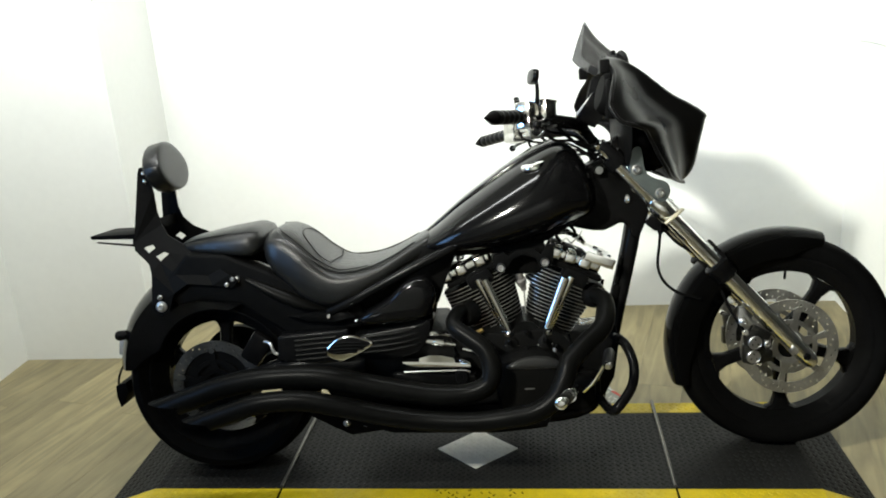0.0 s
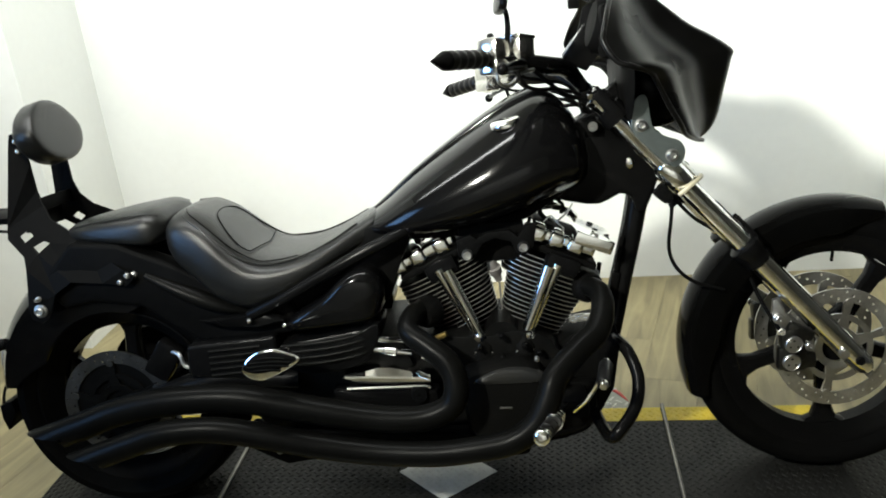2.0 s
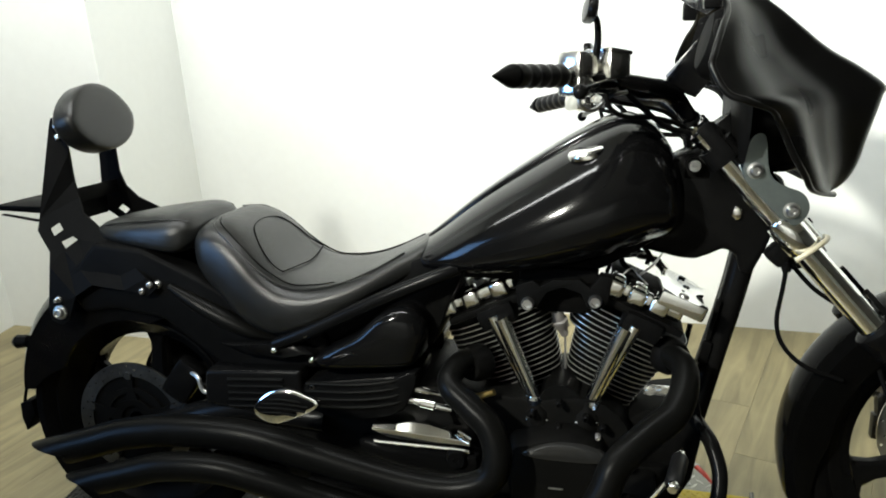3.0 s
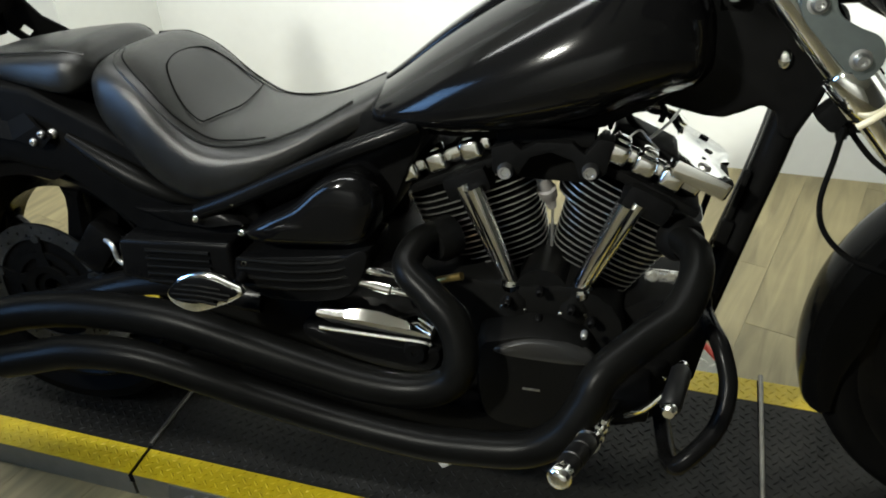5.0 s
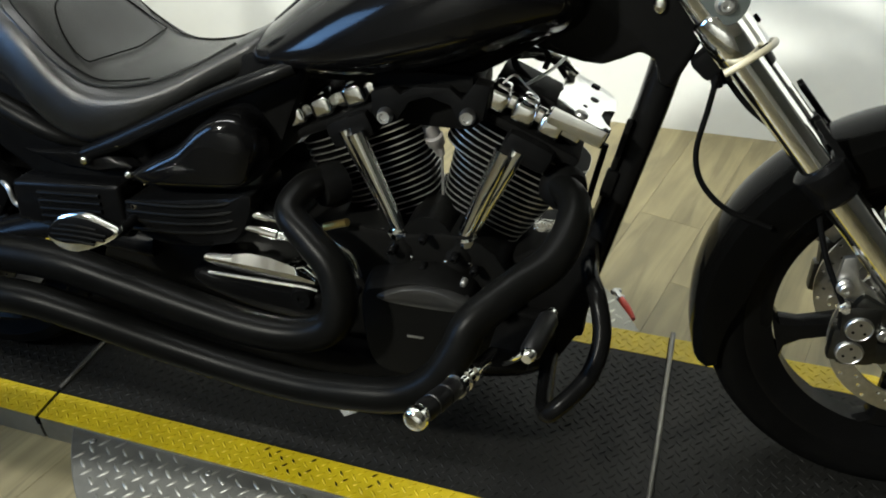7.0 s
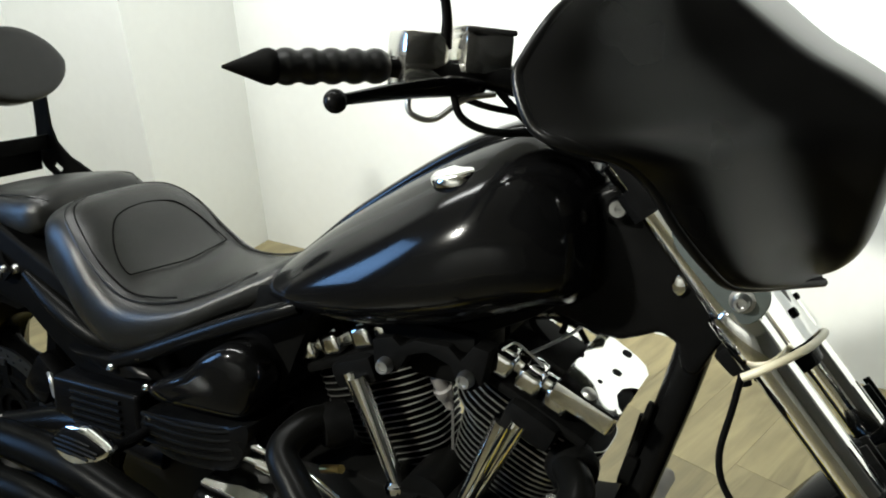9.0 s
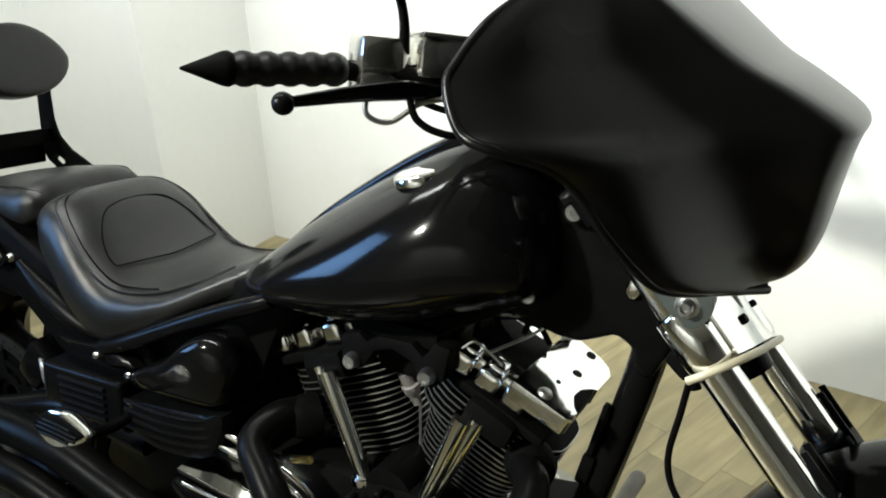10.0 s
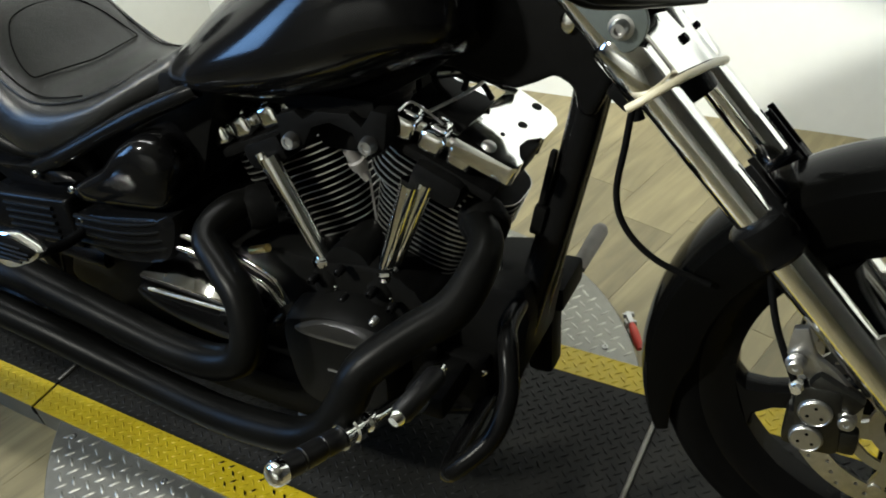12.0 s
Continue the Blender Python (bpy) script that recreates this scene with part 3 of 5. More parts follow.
triple = part("triple_clamp", skin(cover), CHROME, bike, "chrome lower fork clamp cover", angle=30)
for y, s0, s1, r in ((-0.092, 0.236, 0.318, 0.0325), (0.092, 0.280, 0.362, 0.0295)):
    part("clamp_sleeve", stepped(on_fork(s0, y), on_fork(s1, y), [(0, r - 0.004), (0.06, r), (0.94, r), (1, r - 0.003)], 28), CHROME, triple)
part("light_strip", tube([on_fork(s, y, a) for y, s, a in STRIP], 0.0052), LED, triple, "milky white light strip")
for y, s, r in ((-0.026, 0.300, 0.0075), (0.080, 0.308, 0.0055)):
    lead = float(np.interp(y, [q[0] for q in STRIP], [q[2] for q in STRIP]))
    part("bolt_head", stepped(on_fork(s, y, lead - 0.006), on_fork(s, y, lead + 0.001), [(0, r), (0.75, r), (1, r * 0.8)], 6), MATTE, triple)
part("upper_clamp", join(box(0.430, 0, 0.935, 0.085, 0.250, 0.030, 0.010, rot("Y", 48)), stepped(on_fork(0.045, -0.088), on_fork(0.085, -0.088), [(0, 0.036), (1, 0.036)], 20), stepped(on_fork(0.045, 0.088), on_fork(0.085, 0.088), [(0, 0.036), (1, 0.036)], 20)), FRAME, bike)
for side in (-1, 1):
    y = side * 0.120
    brk = part("fairing_bracket", plate(rounded([(0.481, 0.900), (0.492, 0.945), (0.516, 0.948), (0.528, 0.880), (0.556, 0.856), (0.590, 0.842), (0.602, 0.815), (0.590, 0.788), (0.566, 0.784), (0.517, 0.830), (0.485, 0.866)], 4), y - 0.003, y + 0.003, 0.001, 1), ZINC, bike, "zinc-plated fairing bracket")
    for cx, cz in ((0.571, 0.810), (0.502, 0.884)):
        part("bracket_bolt", stepped((cx, y, cz), (cx, y + side * 0.018, cz), [(0, 0.0155), (0.2, 0.0155), (0.25, 0.011), (0.8, 0.011), (1, 0.008), (1, 0.005), (0.7, 0.004)], 18), ALLOY, brk)
        part("spacer", rod((cx, side * 0.07, cz), (cx, y, cz), 0.012), MATTE, brk)

# frame
neck = part("head_stock", join(
    plate([(0.180, 0.735), (0.300, 0.712), (0.335, 0.702), (0.380, 0.692), (0.412, 0.690), (0.440, 0.702), (0.466, 0.715), (0.490, 0.702), (0.498, 0.665), (0.520, 0.660), (0.545, 0.715), (0.575, 0.800), (0.505, 0.905), (0.430, 0.930), (0.372, 0.905), (0.300, 0.860), (0.180, 0.810)], -0.046, 0.046, 0.012, 3),
    rod((0.440, 0, 0.965), (0.640, 0, 0.690), 0.034)), FRAME, bike, "black enamelled steering head and backbone")
part("ignition_lock", join(rod((0.398, -0.040, 0.884), (0.398, -0.066, 0.884), 0.016), box(0.405, -0.03, 0.875, 0.05, 0.04, 0.04, 0.008)), MATTE, neck)
part("lock_face", stepped((0.398, -0.066, 0.884), (0.398, -0.069, 0.884), [(0, 0.012), (1, 0.011), (1, 0.004), (0.5, 0.003)], 16), ALLOY, neck)
# Chrome bead put where the neck has a small bright spot.
part("neck_chrome_bead", ball((0.485, -0.052, 0.790), 0.010, squash=(1, 0.4, 1.5)), CHROME, neck)
for side in (-1, 1):
    tubework = part("frame_tube", tube([(0.522, side * 0.010, 0.772), (0.497, side * 0.011, 0.632), (0.462, side * 0.014, 0.482), (0.420, side * 0.030, 0.312), (0.378, side * 0.040, 0.160), (0.300, side * 0.060, 0.104), (0.05, side * 0.085, 0.095), (-0.30, side * 0.100, 0.110), (-0.40, side * 0.110, 0.185)], [0.025, 0.024, 0.024, 0.024, 0.024, 0.022, 0.020, 0.020, 0.020], flat=1.1), FRAME, bike, "black frame downtube")
    part("seat_rail", tube([(-0.060, side * 0.150, 0.680), (-0.101, side * 0.160, 0.663), (-0.188, side * 0.168, 0.626), (-0.314, side * 0.172, 0.565), (-0.385, side * 0.174, 0.531), (-0.46, side * 0.170, 0.498)], [0.014, 0.015, 0.016, 0.016, 0.016, 0.014]), FRAME, bike, "black frame rail under the seat")
for side in (-1,):
    for cx, cz in ((0.372, 0.228), (0.360, 0.184)):
        part("frame_bolt", bolt((cx, -0.095, cz), 0.008, 0.014), CHROME, tubework)
part("radiator_clip", join(box(0.455, -0.034, 0.56, 0.010, 0.014, 0.09, 0.004, rot("Y", 12)), box(0.442, -0.034, 0.49, 0.02, 0.02, 0.05, 0.005, rot("Y", 12))), MATTE, bike)

# highway guard
part("engine_guard", tube([(0.426, -0.080, 0.360), (0.434, -0.145, 0.366), (0.450, -0.185, 0.352), (0.464, -0.222, 0.305), (0.451, -0.257, 0.250), (0.407, -0.290, 0.203), (0.388, -0.270, 0.182), (0.378, -0.160, 0.168), (0.374, -0.080, 0.165)], 0.0150), FRAME, bike, "black tubular engine guard")

# fuel tank
TANK = [(-0.174, 0.690, 0.716, 0.060), (-0.155, 0.682, 0.736, 0.108), (-0.110, 0.678, 0.770, 0.146), (-0.035, 0.672, 0.830, 0.178), (0.060, 0.678, 0.896, 0.200), (0.150, 0.694, 0.953, 0.212), (0.220, 0.712, 0.990, 0.212), (0.270, 0.732, 1.003, 0.202), (0.320, 0.752, 0.980, 0.182), (0.358, 0.765, 0.935, 0.150), (0.380, 0.785, 0.880, 0.100)]


def hoop(x, low, high, half, n=40, power=2.35, belly=0.42):
    """A rounded cross-section, widest at the belly's share of its height."""
    mid = low + (high - low) * belly
    out = []
    for k in range(n):
        a = math.tau * k / n
        c, s = math.cos(a), math.sin(a)
        y = half * math.copysign(abs(c) ** (2 / power), c)
        z = mid + (high - mid if s > 0 else mid - low) * math.copysign(abs(s) ** (2 / power), s)
        out.append(Vector((x, y, z)))
    return out


def swell(stations, steps=5, **keys):
    cols = list(zip(*stations))
    fine = [smooth_values(list(c), steps) for c in cols]
    return skin([hoop(*row, **keys) for row in zip(*fine)])


tank = part("fuel_tank", swell(TANK, 8, n=56, power=2.05, belly=0.38), PAINT, bike, "satin black teardrop fuel tank", angle=60, shift=(0, 0, -0.026))
SPINE = [(-0.150, 0.714, 0.746, 0.022), (-0.110, 0.745, 0.778, 0.034), (-0.035, 0.808, 0.839, 0.046), (0.060, 0.875, 0.906, 0.057), (0.150, 0.932, 0.963, 0.066), (0.220, 0.966, 0.999, 0.070), (0.270, 0.975, 1.010, 0.066), (0.320, 0.948, 0.986, 0.054), (0.356, 0.900, 0.940, 0.044)]
part("tank_console", swell(SPINE, 6, power=3.4, belly=0.5), PAINT, tank, angle=50, shift=(0, 0, -0.026))
CAP = Vector((0.190, -0.122, 0.950))
cap_tilt = Vector((-0.23, -0.13, 0.96)).normalized()
part("filler_cap", stepped(CAP - cap_tilt * 0.016, CAP - cap_tilt * 0.001, [(0, 0.039), (0.55, 0.039), (0.8, 0.0365), (0.97, 0.031), (1, 0.020)], 32), CHROME, tank, "chrome filler cap", shift=(0, 0, -0.026))
part("console_screw", ball((0.250, -0.080, 0.962), 0.006, squash=(1, 1, 0.5)), MATTE, tank, shift=(0, 0, -0.026))
under = part("tank_bracket", join(plate([(0.055, 0.640), (0.090, 0.652), (0.105, 0.640), (0.130, 0.655), (0.185, 0.658), (0.205, 0.640), (0.225, 0.668), (0.25, 0.665), (0.240, 0.610), (0.222, 0.594), (0.200, 0.600), (0.188, 0.628), (0.150, 0.640), (0.118, 0.628), (0.098, 0.595), (0.075, 0.585), (0.058, 0.600)], -0.166, -0.130, 0.003), box(0.14, -0.05, 0.66, 0.16, 0.20, 0.03, 0.008)), MATTE, bike, "black engine hanger bracket", draw=0.045)
for cx, cz in ((0.080, 0.604), (0.216, 0.615)):
    part("hanger_bolt", stepped((cx, -0.160, cz), (cx, -0.186, cz), [(0, 0.0135), (0.3, 0.0135), (0.55, 0.0125), (0.8, 0.0105), (0.8, 0.007), (0.7, 0.006)], 18), ALLOY, under, draw=0.045)

AIR = [(-0.205, 0.640), (0.020, 0.641), (0.135, 0.643), (0.232, 0.676), (0.300, 0.715), (0.358, 0.760), (0.352, 0.840), (0.25, 0.80), (0.10, 0.74), (-0.10, 0.70), (-0.20, 0.69)]
part("air_box", plate(AIR, -0.088, 0.088, 0.010), MATTE, bike, "black air box under the fuel tank")

# Filler block added to keep the gap below the seat black.
SEAT_GAP = [(-0.490, 0.498), (-0.380, 0.580), (-0.255, 0.645), (-0.165, 0.684), (-0.060, 0.700), (-0.055, 0.655), (-0.090, 0.580), (-0.120, 0.500), (-0.300, 0.460), (-0.450, 0.460)]
part("seat_gap_filler", plate(SEAT_GAP, -0.120, 0.120, 0.008), MATTE, bike, "black filler block under the seat")

# seats
SEAT = [(-0.676, 0.690, 0.726, 0.100), (-0.664, 0.660, 0.750, 0.138), (-0.640, 0.620, 0.766, 0.158), (-0.600, 0.580, 0.766, 0.170), (-0.550, 0.533, 0.738, 0.182), (-0.490, 0.512, 0.678, 0.190), (-0.440, 0.518, 0.648, 0.192), (-0.370, 0.548, 0.644, 0.186), (-0.300, 0.588, 0.658, 0.170), (-0.240, 0.622, 0.686, 0.146), (-0.190, 0.645, 0.712, 0.124), (-0.155, 0.662, 0.728, 0.108), (-0.138, 0.682, 0.718, 0.080)]
seat = part("rider_seat", swell(SEAT, 5, power=3.4, belly=0.45), LEATHER, bike, "stitched black leather rider seat", angle=70, shift=(0.014, 0, -0.010))


def on_seat(x, y, lift=0.0015):
    """The height of the seat's top at a place."""
    xs = [r[0] for r in SEAT]
    low, high, half = (float(np.interp(x, xs, [r[i] for r in SEAT])) for i in (1, 2, 3))
    mid = low + (high - low) * 0.45
    s = max(0.0, 1 - min(1.0, abs(y) / half) ** 3.4) ** (1 / 3.4)
    return Vector((x, y, mid + (high - mid) * s + lift))


for side in (-1, 1):
    part("seam", tube([on_seat(x, side * y) for x, y in ((-0.566, 0.0), (-0.563, 0.036), (-0.550, 0.076), (-0.524, 0.106), (-0.498, 0.121), (-0.476, 0.126), (-0.466, 0.124))], 0.0015, 6), MATTE, seat, shift=(0.014, 0, -0.010))
    part("piping", tube([on_seat(x, side * y) for x, y in ((-0.640, 0.06), (-0.620, 0.125), (-0.570, 0.155), (-0.500, 0.165), (-0.43, 0.164), (-0.34, 0.15), (-0.26, 0.125), (-0.20, 0.095))], 0.0026, 6), LEATHER, seat, shift=(0.014, 0, -0.010))
part("cross_seam", tube([on_seat(x, y) for x, y in ((-0.466, -0.124), (-0.455, -0.06), (-0.450, 0), (-0.455, 0.06), (-0.466, 0.124))], 0.0015, 6), MATTE, seat, shift=(0.014, 0, -0.010))
PILLION = [(-0.955, 0.712, 0.732, 0.060), (-0.930, 0.705, 0.745, 0.085), (-0.880, 0.698, 0.756, 0.112), (-0.815, 0.692, 0.768, 0.132), (-0.750, 0.684, 0.777, 0.142), (-0.715, 0.684, 0.780, 0.142), (-0.690, 0.698, 0.770, 0.130), (-0.676, 0.714, 0.750, 0.105)]
part("pillion_seat", swell(PILLION, 5, power=3.2, belly=0.3), LEATHER, bike, "black leather pillion pad", angle=70, shift=(0.014, 0, -0.010))
for side in (-1, 1):
    part("double_stitch", tube([on_seat(x, side * y) for x, y in ((-0.628, 0.075), (-0.606, 0.118), (-0.560, 0.143), (-0.505, 0.152), (-0.445, 0.151), (-0.39, 0.145), (-0.345, 0.137))], 0.0016, 6), MATTE, seat, shift=(0.014, 0, -0.010))
    part("pillion_welt", tube([(-0.94, side * 0.070, 0.730), (-0.88, side * 0.100, 0.746), (-0.80, side * 0.118, 0.757), (-0.73, side * 0.122, 0.764), (-0.690, side * 0.108, 0.758)], 0.0022, 6), LEATHER, bike, shift=(0.014, 0, -0.008))

# rear fender and body sides
part("rear_fender", mudguard(REAR_AXLE + Vector((0.008, 0, RISE - 0.004)), 0.352, 52, 178, 0.122, 0.105, 0.045, point=0.0), PAINT, bike, "satin black rear fender")
for side in (-1, 1):
    y = side * 0.150
    strut = part("fender_strut", plate([(-0.985, 0.592), (-0.968, 0.628), (-0.90, 0.700), (-0.780, 0.690), (-0.640, 0.628), (-0.520, 0.560), (-0.455, 0.525), (-0.380, 0.535), (-0.352, 0.500), (-0.362, 0.440), (-0.480, 0.430), (-0.600, 0.428), (-0.660, 0.470), (-0.740, 0.530), (-0.860, 0.548), (-0.940, 0.535)], y - side * 0.035, y + side * 0.034, 0.012, 3), MATTE, bike, "black fender strut and frame cover", draw=0.04)
    part("cover_ledge", tube([(-0.715, side * 0.188, 0.610), (-0.640, side * 0.194, 0.572), (-0.570, side * 0.196, 0.540), (-0.515, side * 0.194, 0.518), (-0.470, side * 0.186, 0.502)], [0.008, 0.018, 0.021, 0.016, 0.004], flat=0.7), PIPE, strut, draw=0.04)
    part("cover_wedge", dome([(-0.600, 0.492), (-0.500, 0.500), (-0.400, 0.500), (-0.365, 0.478), (-0.430, 0.462), (-0.540, 0.470)], [(side * 0.19, 1.0), (side * 0.208, 0.92), (side * 0.214, 0.7)]), FRAME, strut, draw=0.04)
for cx, cz in ((-0.384, 0.529), (-0.458, 0.489), (-0.373, 0.472), (-0.374, 0.412)):
    part("cover_bolt", bolt((cx, -0.205, cz), 0.0085, 0.024), CHROME, strut, draw=0.04)
part("strut_bolt", bolt((-0.745, -0.175, 0.612), 0.010, 0.018), ALLOY, strut, draw=0.04)

# side covers under the seat
for side in (-1, 1):
    outline = rounded([(-0.377, 0.468), (-0.340, 0.497), (-0.278, 0.531), (-0.225, 0.578), (-0.178, 0.600), (-0.144, 0.592), (-0.124, 0.555), (-0.130, 0.508), (-0.156, 0.470), (-0.256, 0.457), (-0.350, 0.452)], 5)
    cov = part("side_cover", dome(outline, [(side * 0.08, 1.0), (side * 0.165, 1.0), (side * 0.192, 0.95), (side * 0.206, 0.84), (side * 0.212, 0.60), (side * 0.213, 0.3)]), PAINT, bike, "satin black side cover", angle=50, draw=0.012)
    low = rounded([(-0.390, 0.418), (-0.294, 0.434), (-0.189, 0.450), (-0.140, 0.462), (-0.150, 0.410), (-0.195, 0.358), (-0.324, 0.340), (-0.397, 0.370)], 4)
    rib = part("ribbed_cover", dome(low, [(side * 0.08, 1.0), (side * 0.185, 1.0), (side * 0.196, 0.94), (side * 0.200, 0.7)]), FRAME, bike, "black ribbed lower side cover", draw=0.012)
    for k in range(4):
        z = 0.424 - 0.017 * k
        part("rib", tube([(-0.388, side * 0.196, z - 0.006), (-0.28, side * 0.203, z + 0.002), (-0.20, side * 0.200, z + 0.014), (-0.162, side * 0.188, z + 0.026)], 0.0045, 8), PIPE, rib, draw=0.012)
    pivot = part("pivot_cover", plate([(-0.625, 0.432), (-0.40, 0.446), (-0.395, 0.345), (-0.500, 0.338), (-0.630, 0.352)], side * 0.12, side * 0.198, 0.010, 3), FRAME, bike, "black ribbed pivot cover", draw=0.012)
    for k in range(5):
        z = 0.424 - 0.0155 * k
        part("rib", tube([(-0.570, side * 0.199, z - 0.008), (-0.44, side * 0.200, z)], 0.0042, 8, smooth=False), PIPE, pivot, draw=0.012)
    peg = part("pillion_peg", dome(rounded([(-0.446, 0.420), (-0.412, 0.455), (-0.370, 0.464), (-0.337, 0.455), (-0.304, 0.438), (-0.338, 0.412), (-0.392, 0.389), (-0.430, 0.395)], 4), [(side * 0.300, 0.55), (side * 0.318, 0.92), (side * 0.330, 1.0), (side * 0.337, 0.96), (side * 0.340, 0.85)]), CHROME, bike, "folded chrome pillion footpeg", draw=0.012)
    part("rubber_pad", dome(rounded([(-0.440, 0.424), (-0.410, 0.451), (-0.370, 0.459), (-0.338, 0.451), (-0.311, 0.438), (-0.345, 0.421), (-0.390, 0.409), (-0.425, 0.411)], 3), [(side * 0.330, 1.0), (side * 0.3425, 0.98), (side * 0.344, 0.90)]), RUBBER, peg, "black ribbed rubber pad", draw=0.012)
    for k, (xa, xb) in enumerate(((-0.410, -0.342), (-0.424, -0.326), (-0.430, -0.332), (-0.424, -0.352))):
        z = 0.445 - 0.0095 * k
        part("rubber_rib", tube([(xa, side * 0.3435, z - 0.002), ((xa + xb) / 2, side * 0.3450, z), (xb, side * 0.3435, z - 0.003)], 0.0026, 6), PIPE, peg, draw=0.012)
    part("peg_stem", tube([(-0.38, side * 0.190, 0.385), (-0.37, side * 0.25, 0.390), (-0.36, side * 0.310, 0.410)], 0.010), FRAME, peg, draw=0.012)

# swing arm, rear wheel
for side in (-1, 1):
    arm = part("swing_arm", tube([(-0.36, side * 0.150, 0.330), (-0.58, side * 0.160, 0.338), (-0.828, side * 0.165, 0.310 - RISE)], [0.036, 0.030, 0.026], flat=0.6), FRAME, bike, "black swing arm")
    part("axle_nut", stepped((-0.828, side * 0.165, 0.310 - RISE), (-0.828, side * 0.195, 0.310 - RISE), [(0, 0.020), (0.8, 0.020), (1, 0.016)], 6), STEEL, arm)
rear_wheel = spoked_wheel("rear_wheel", REAR_AXLE, 0.236, 0.088, (0.060, 0.095), 88, 0.045, "black cast five-spoke rear wheel")
part("tyre", at(tyre(0.317, 0.234, 0.105), REAR_AXLE), RUBBER, rear_wheel)
brake_disc(REAR_AXLE, 0.112, 0.145, -0.125, 0.003, 42, 5, DARKDISC, MATTE, rear_wheel, "drilled dark steel rear brake disc")
part("disc_carrier", at(lathe([(0.02, -0.120), (0.112, -0.122), (0.114, -0.112), (0.02, -0.108)], 48), REAR_AXLE), MATTE, rear_wheel)
part("belt_pulley", at(lathe([(0.02, 0.118), (0.120, 0.116), (0.128, 0.120), (0.128, 0.150), (0.120, 0.152), (0.02, 0.146)], 72), REAR_AXLE), MATTE, rear_wheel)
part("drive_belt", tube([(-0.30, 0.135, 0.395), (-0.60, 0.135, 0.432), (-0.815, 0.135, 0.444)], 0.012, 8, smooth=False), RUBBER, bike)
part("rear_caliper", box(-0.705, -0.135, 0.385, 0.07, 0.045, 0.10, 0.015, rot("Y", 35)), FRAME, bike, "black rear brake caliper")
part("brake_line", tube([(-0.69, -0.165, 0.410), (-0.655, -0.185, 0.405), (-0.640, -0.190, 0.375), (-0.600, -0.190, 0.372)], 0.005, 8), STEEL, bike, draw=0.02)

# sissy bar, pad and rack
for side in (-1, 1):
    y, foot = side * 0.092, (-0.254 if side < 0 else 0.124)
    pts = [(-1.046, 0.962), (-1.040, 0.980), (-1.022, 0.984), (-1.008, 0.970), (-1.001, 0.898), (-0.996, 0.830), (-0.982, 0.792), (-0.952, 0.760), (-0.905, 0.738), (-0.840, 0.702), (-0.725, 0.642), (-0.698, 0.622), (-0.720, 0.602), (-0.780, 0.612), (-0.860, 0.620), (-0.905, 0.592), (-0.930, 0.532), (-0.952, 0.520), (-0.975, 0.530), (-0.980, 0.555), (-0.976, 0.655), (-0.992, 0.682), (-1.050, 0.722), (-1.060, 0.745)]
    slots = [[(-1.022, 0.726), (-1.003, 0.741), (-0.983, 0.726), (-1.002, 0.711)], [(-0.977, 0.701), (-0.951, 0.714), (-0.934, 0.708), (-0.957, 0.687)]]
    bm = pierced(pts, slots, y - 0.0035, y + 0.0035)
    for v in bm.verts:
        v.co.y += (-0.16 if side < 0 else 0.03) * min(1.0, max(0.0, (0.80 - v.co.z) / 0.16))
    bar = part("sissy_bar", bm, MATTE, bike, "black steel sissy bar plate", smooth=False, shift=(-0.038, 0.092, -0.012))
    for cx, cz in ((-1.024, 0.962), (-1.023, 0.936), (-1.018, 0.808), (-1.016, 0.779)):
        part("bar_bolt", bolt((cx, y + side * 0.002, cz), 0.0078, 0.010, side), CHROME, bar, shift=(-0.038, 0.092, -0.012))
    for cx, cz in ((-0.735, 0.612), (-0.715, 0.628)):
        part("bar_bolt", bolt((cx, foot, cz), 0.0075, 0.008, side), ALLOY, bar, shift=(-0.038, 0.092, -0.012))
    for cx, cz, r in ((-0.950, 0.582, 0.007), (-0.949, 0.552, 0.017)):
        part("mount_bolt", stepped((cx, foot, cz), (cx, foot + side * 0.016, cz), [(0, r), (0.35, r), (0.4, r * 0.7), (0.9, r * 0.65), (1, r * 0.45), (0.8, r * 0.3)], 16), STEEL, bar, shift=(-0.038, 0.092, -0.012))
    rack = part("luggage_rack", join(plate([(-1.232, 0.760), (-1.060, 0.764), (-1.060, 0.756), (-1.225, 0.752)], y - 0.003, y + 0.003), plate([(-1.225, 0.756), (-1.080, 0.762), (-1.058, 0.762), (-1.058, 0.722), (-1.080, 0.722), (-1.212, 0.740), (-1.208, 0.744), (-1.090, 0.730), (-1.088, 0.748), (-1.208, 0.752)], y - 0.003, y + 0.003)), MATTE, bike, "black steel luggage rack arm", smooth=False, shift=(-0.038, 0.092, -0.012))
part("rack_plate", join(box(-1.145, 0, 0.762, 0.17, 0.19, 0.005, 0.002), box(-1.045, 0, 0.745, 0.012, 0.18, 0.05, 0.003)), MATTE, bike, "flat black rack plate", shift=(-0.038, 0.092, -0.012))
part("rack_cross_bar", box(-1.012, 0, 0.790, 0.008, 0.19, 0.035, 0.002), MATTE, bike, shift=(-0.038, 0.092, -0.012))

pad_rings = []
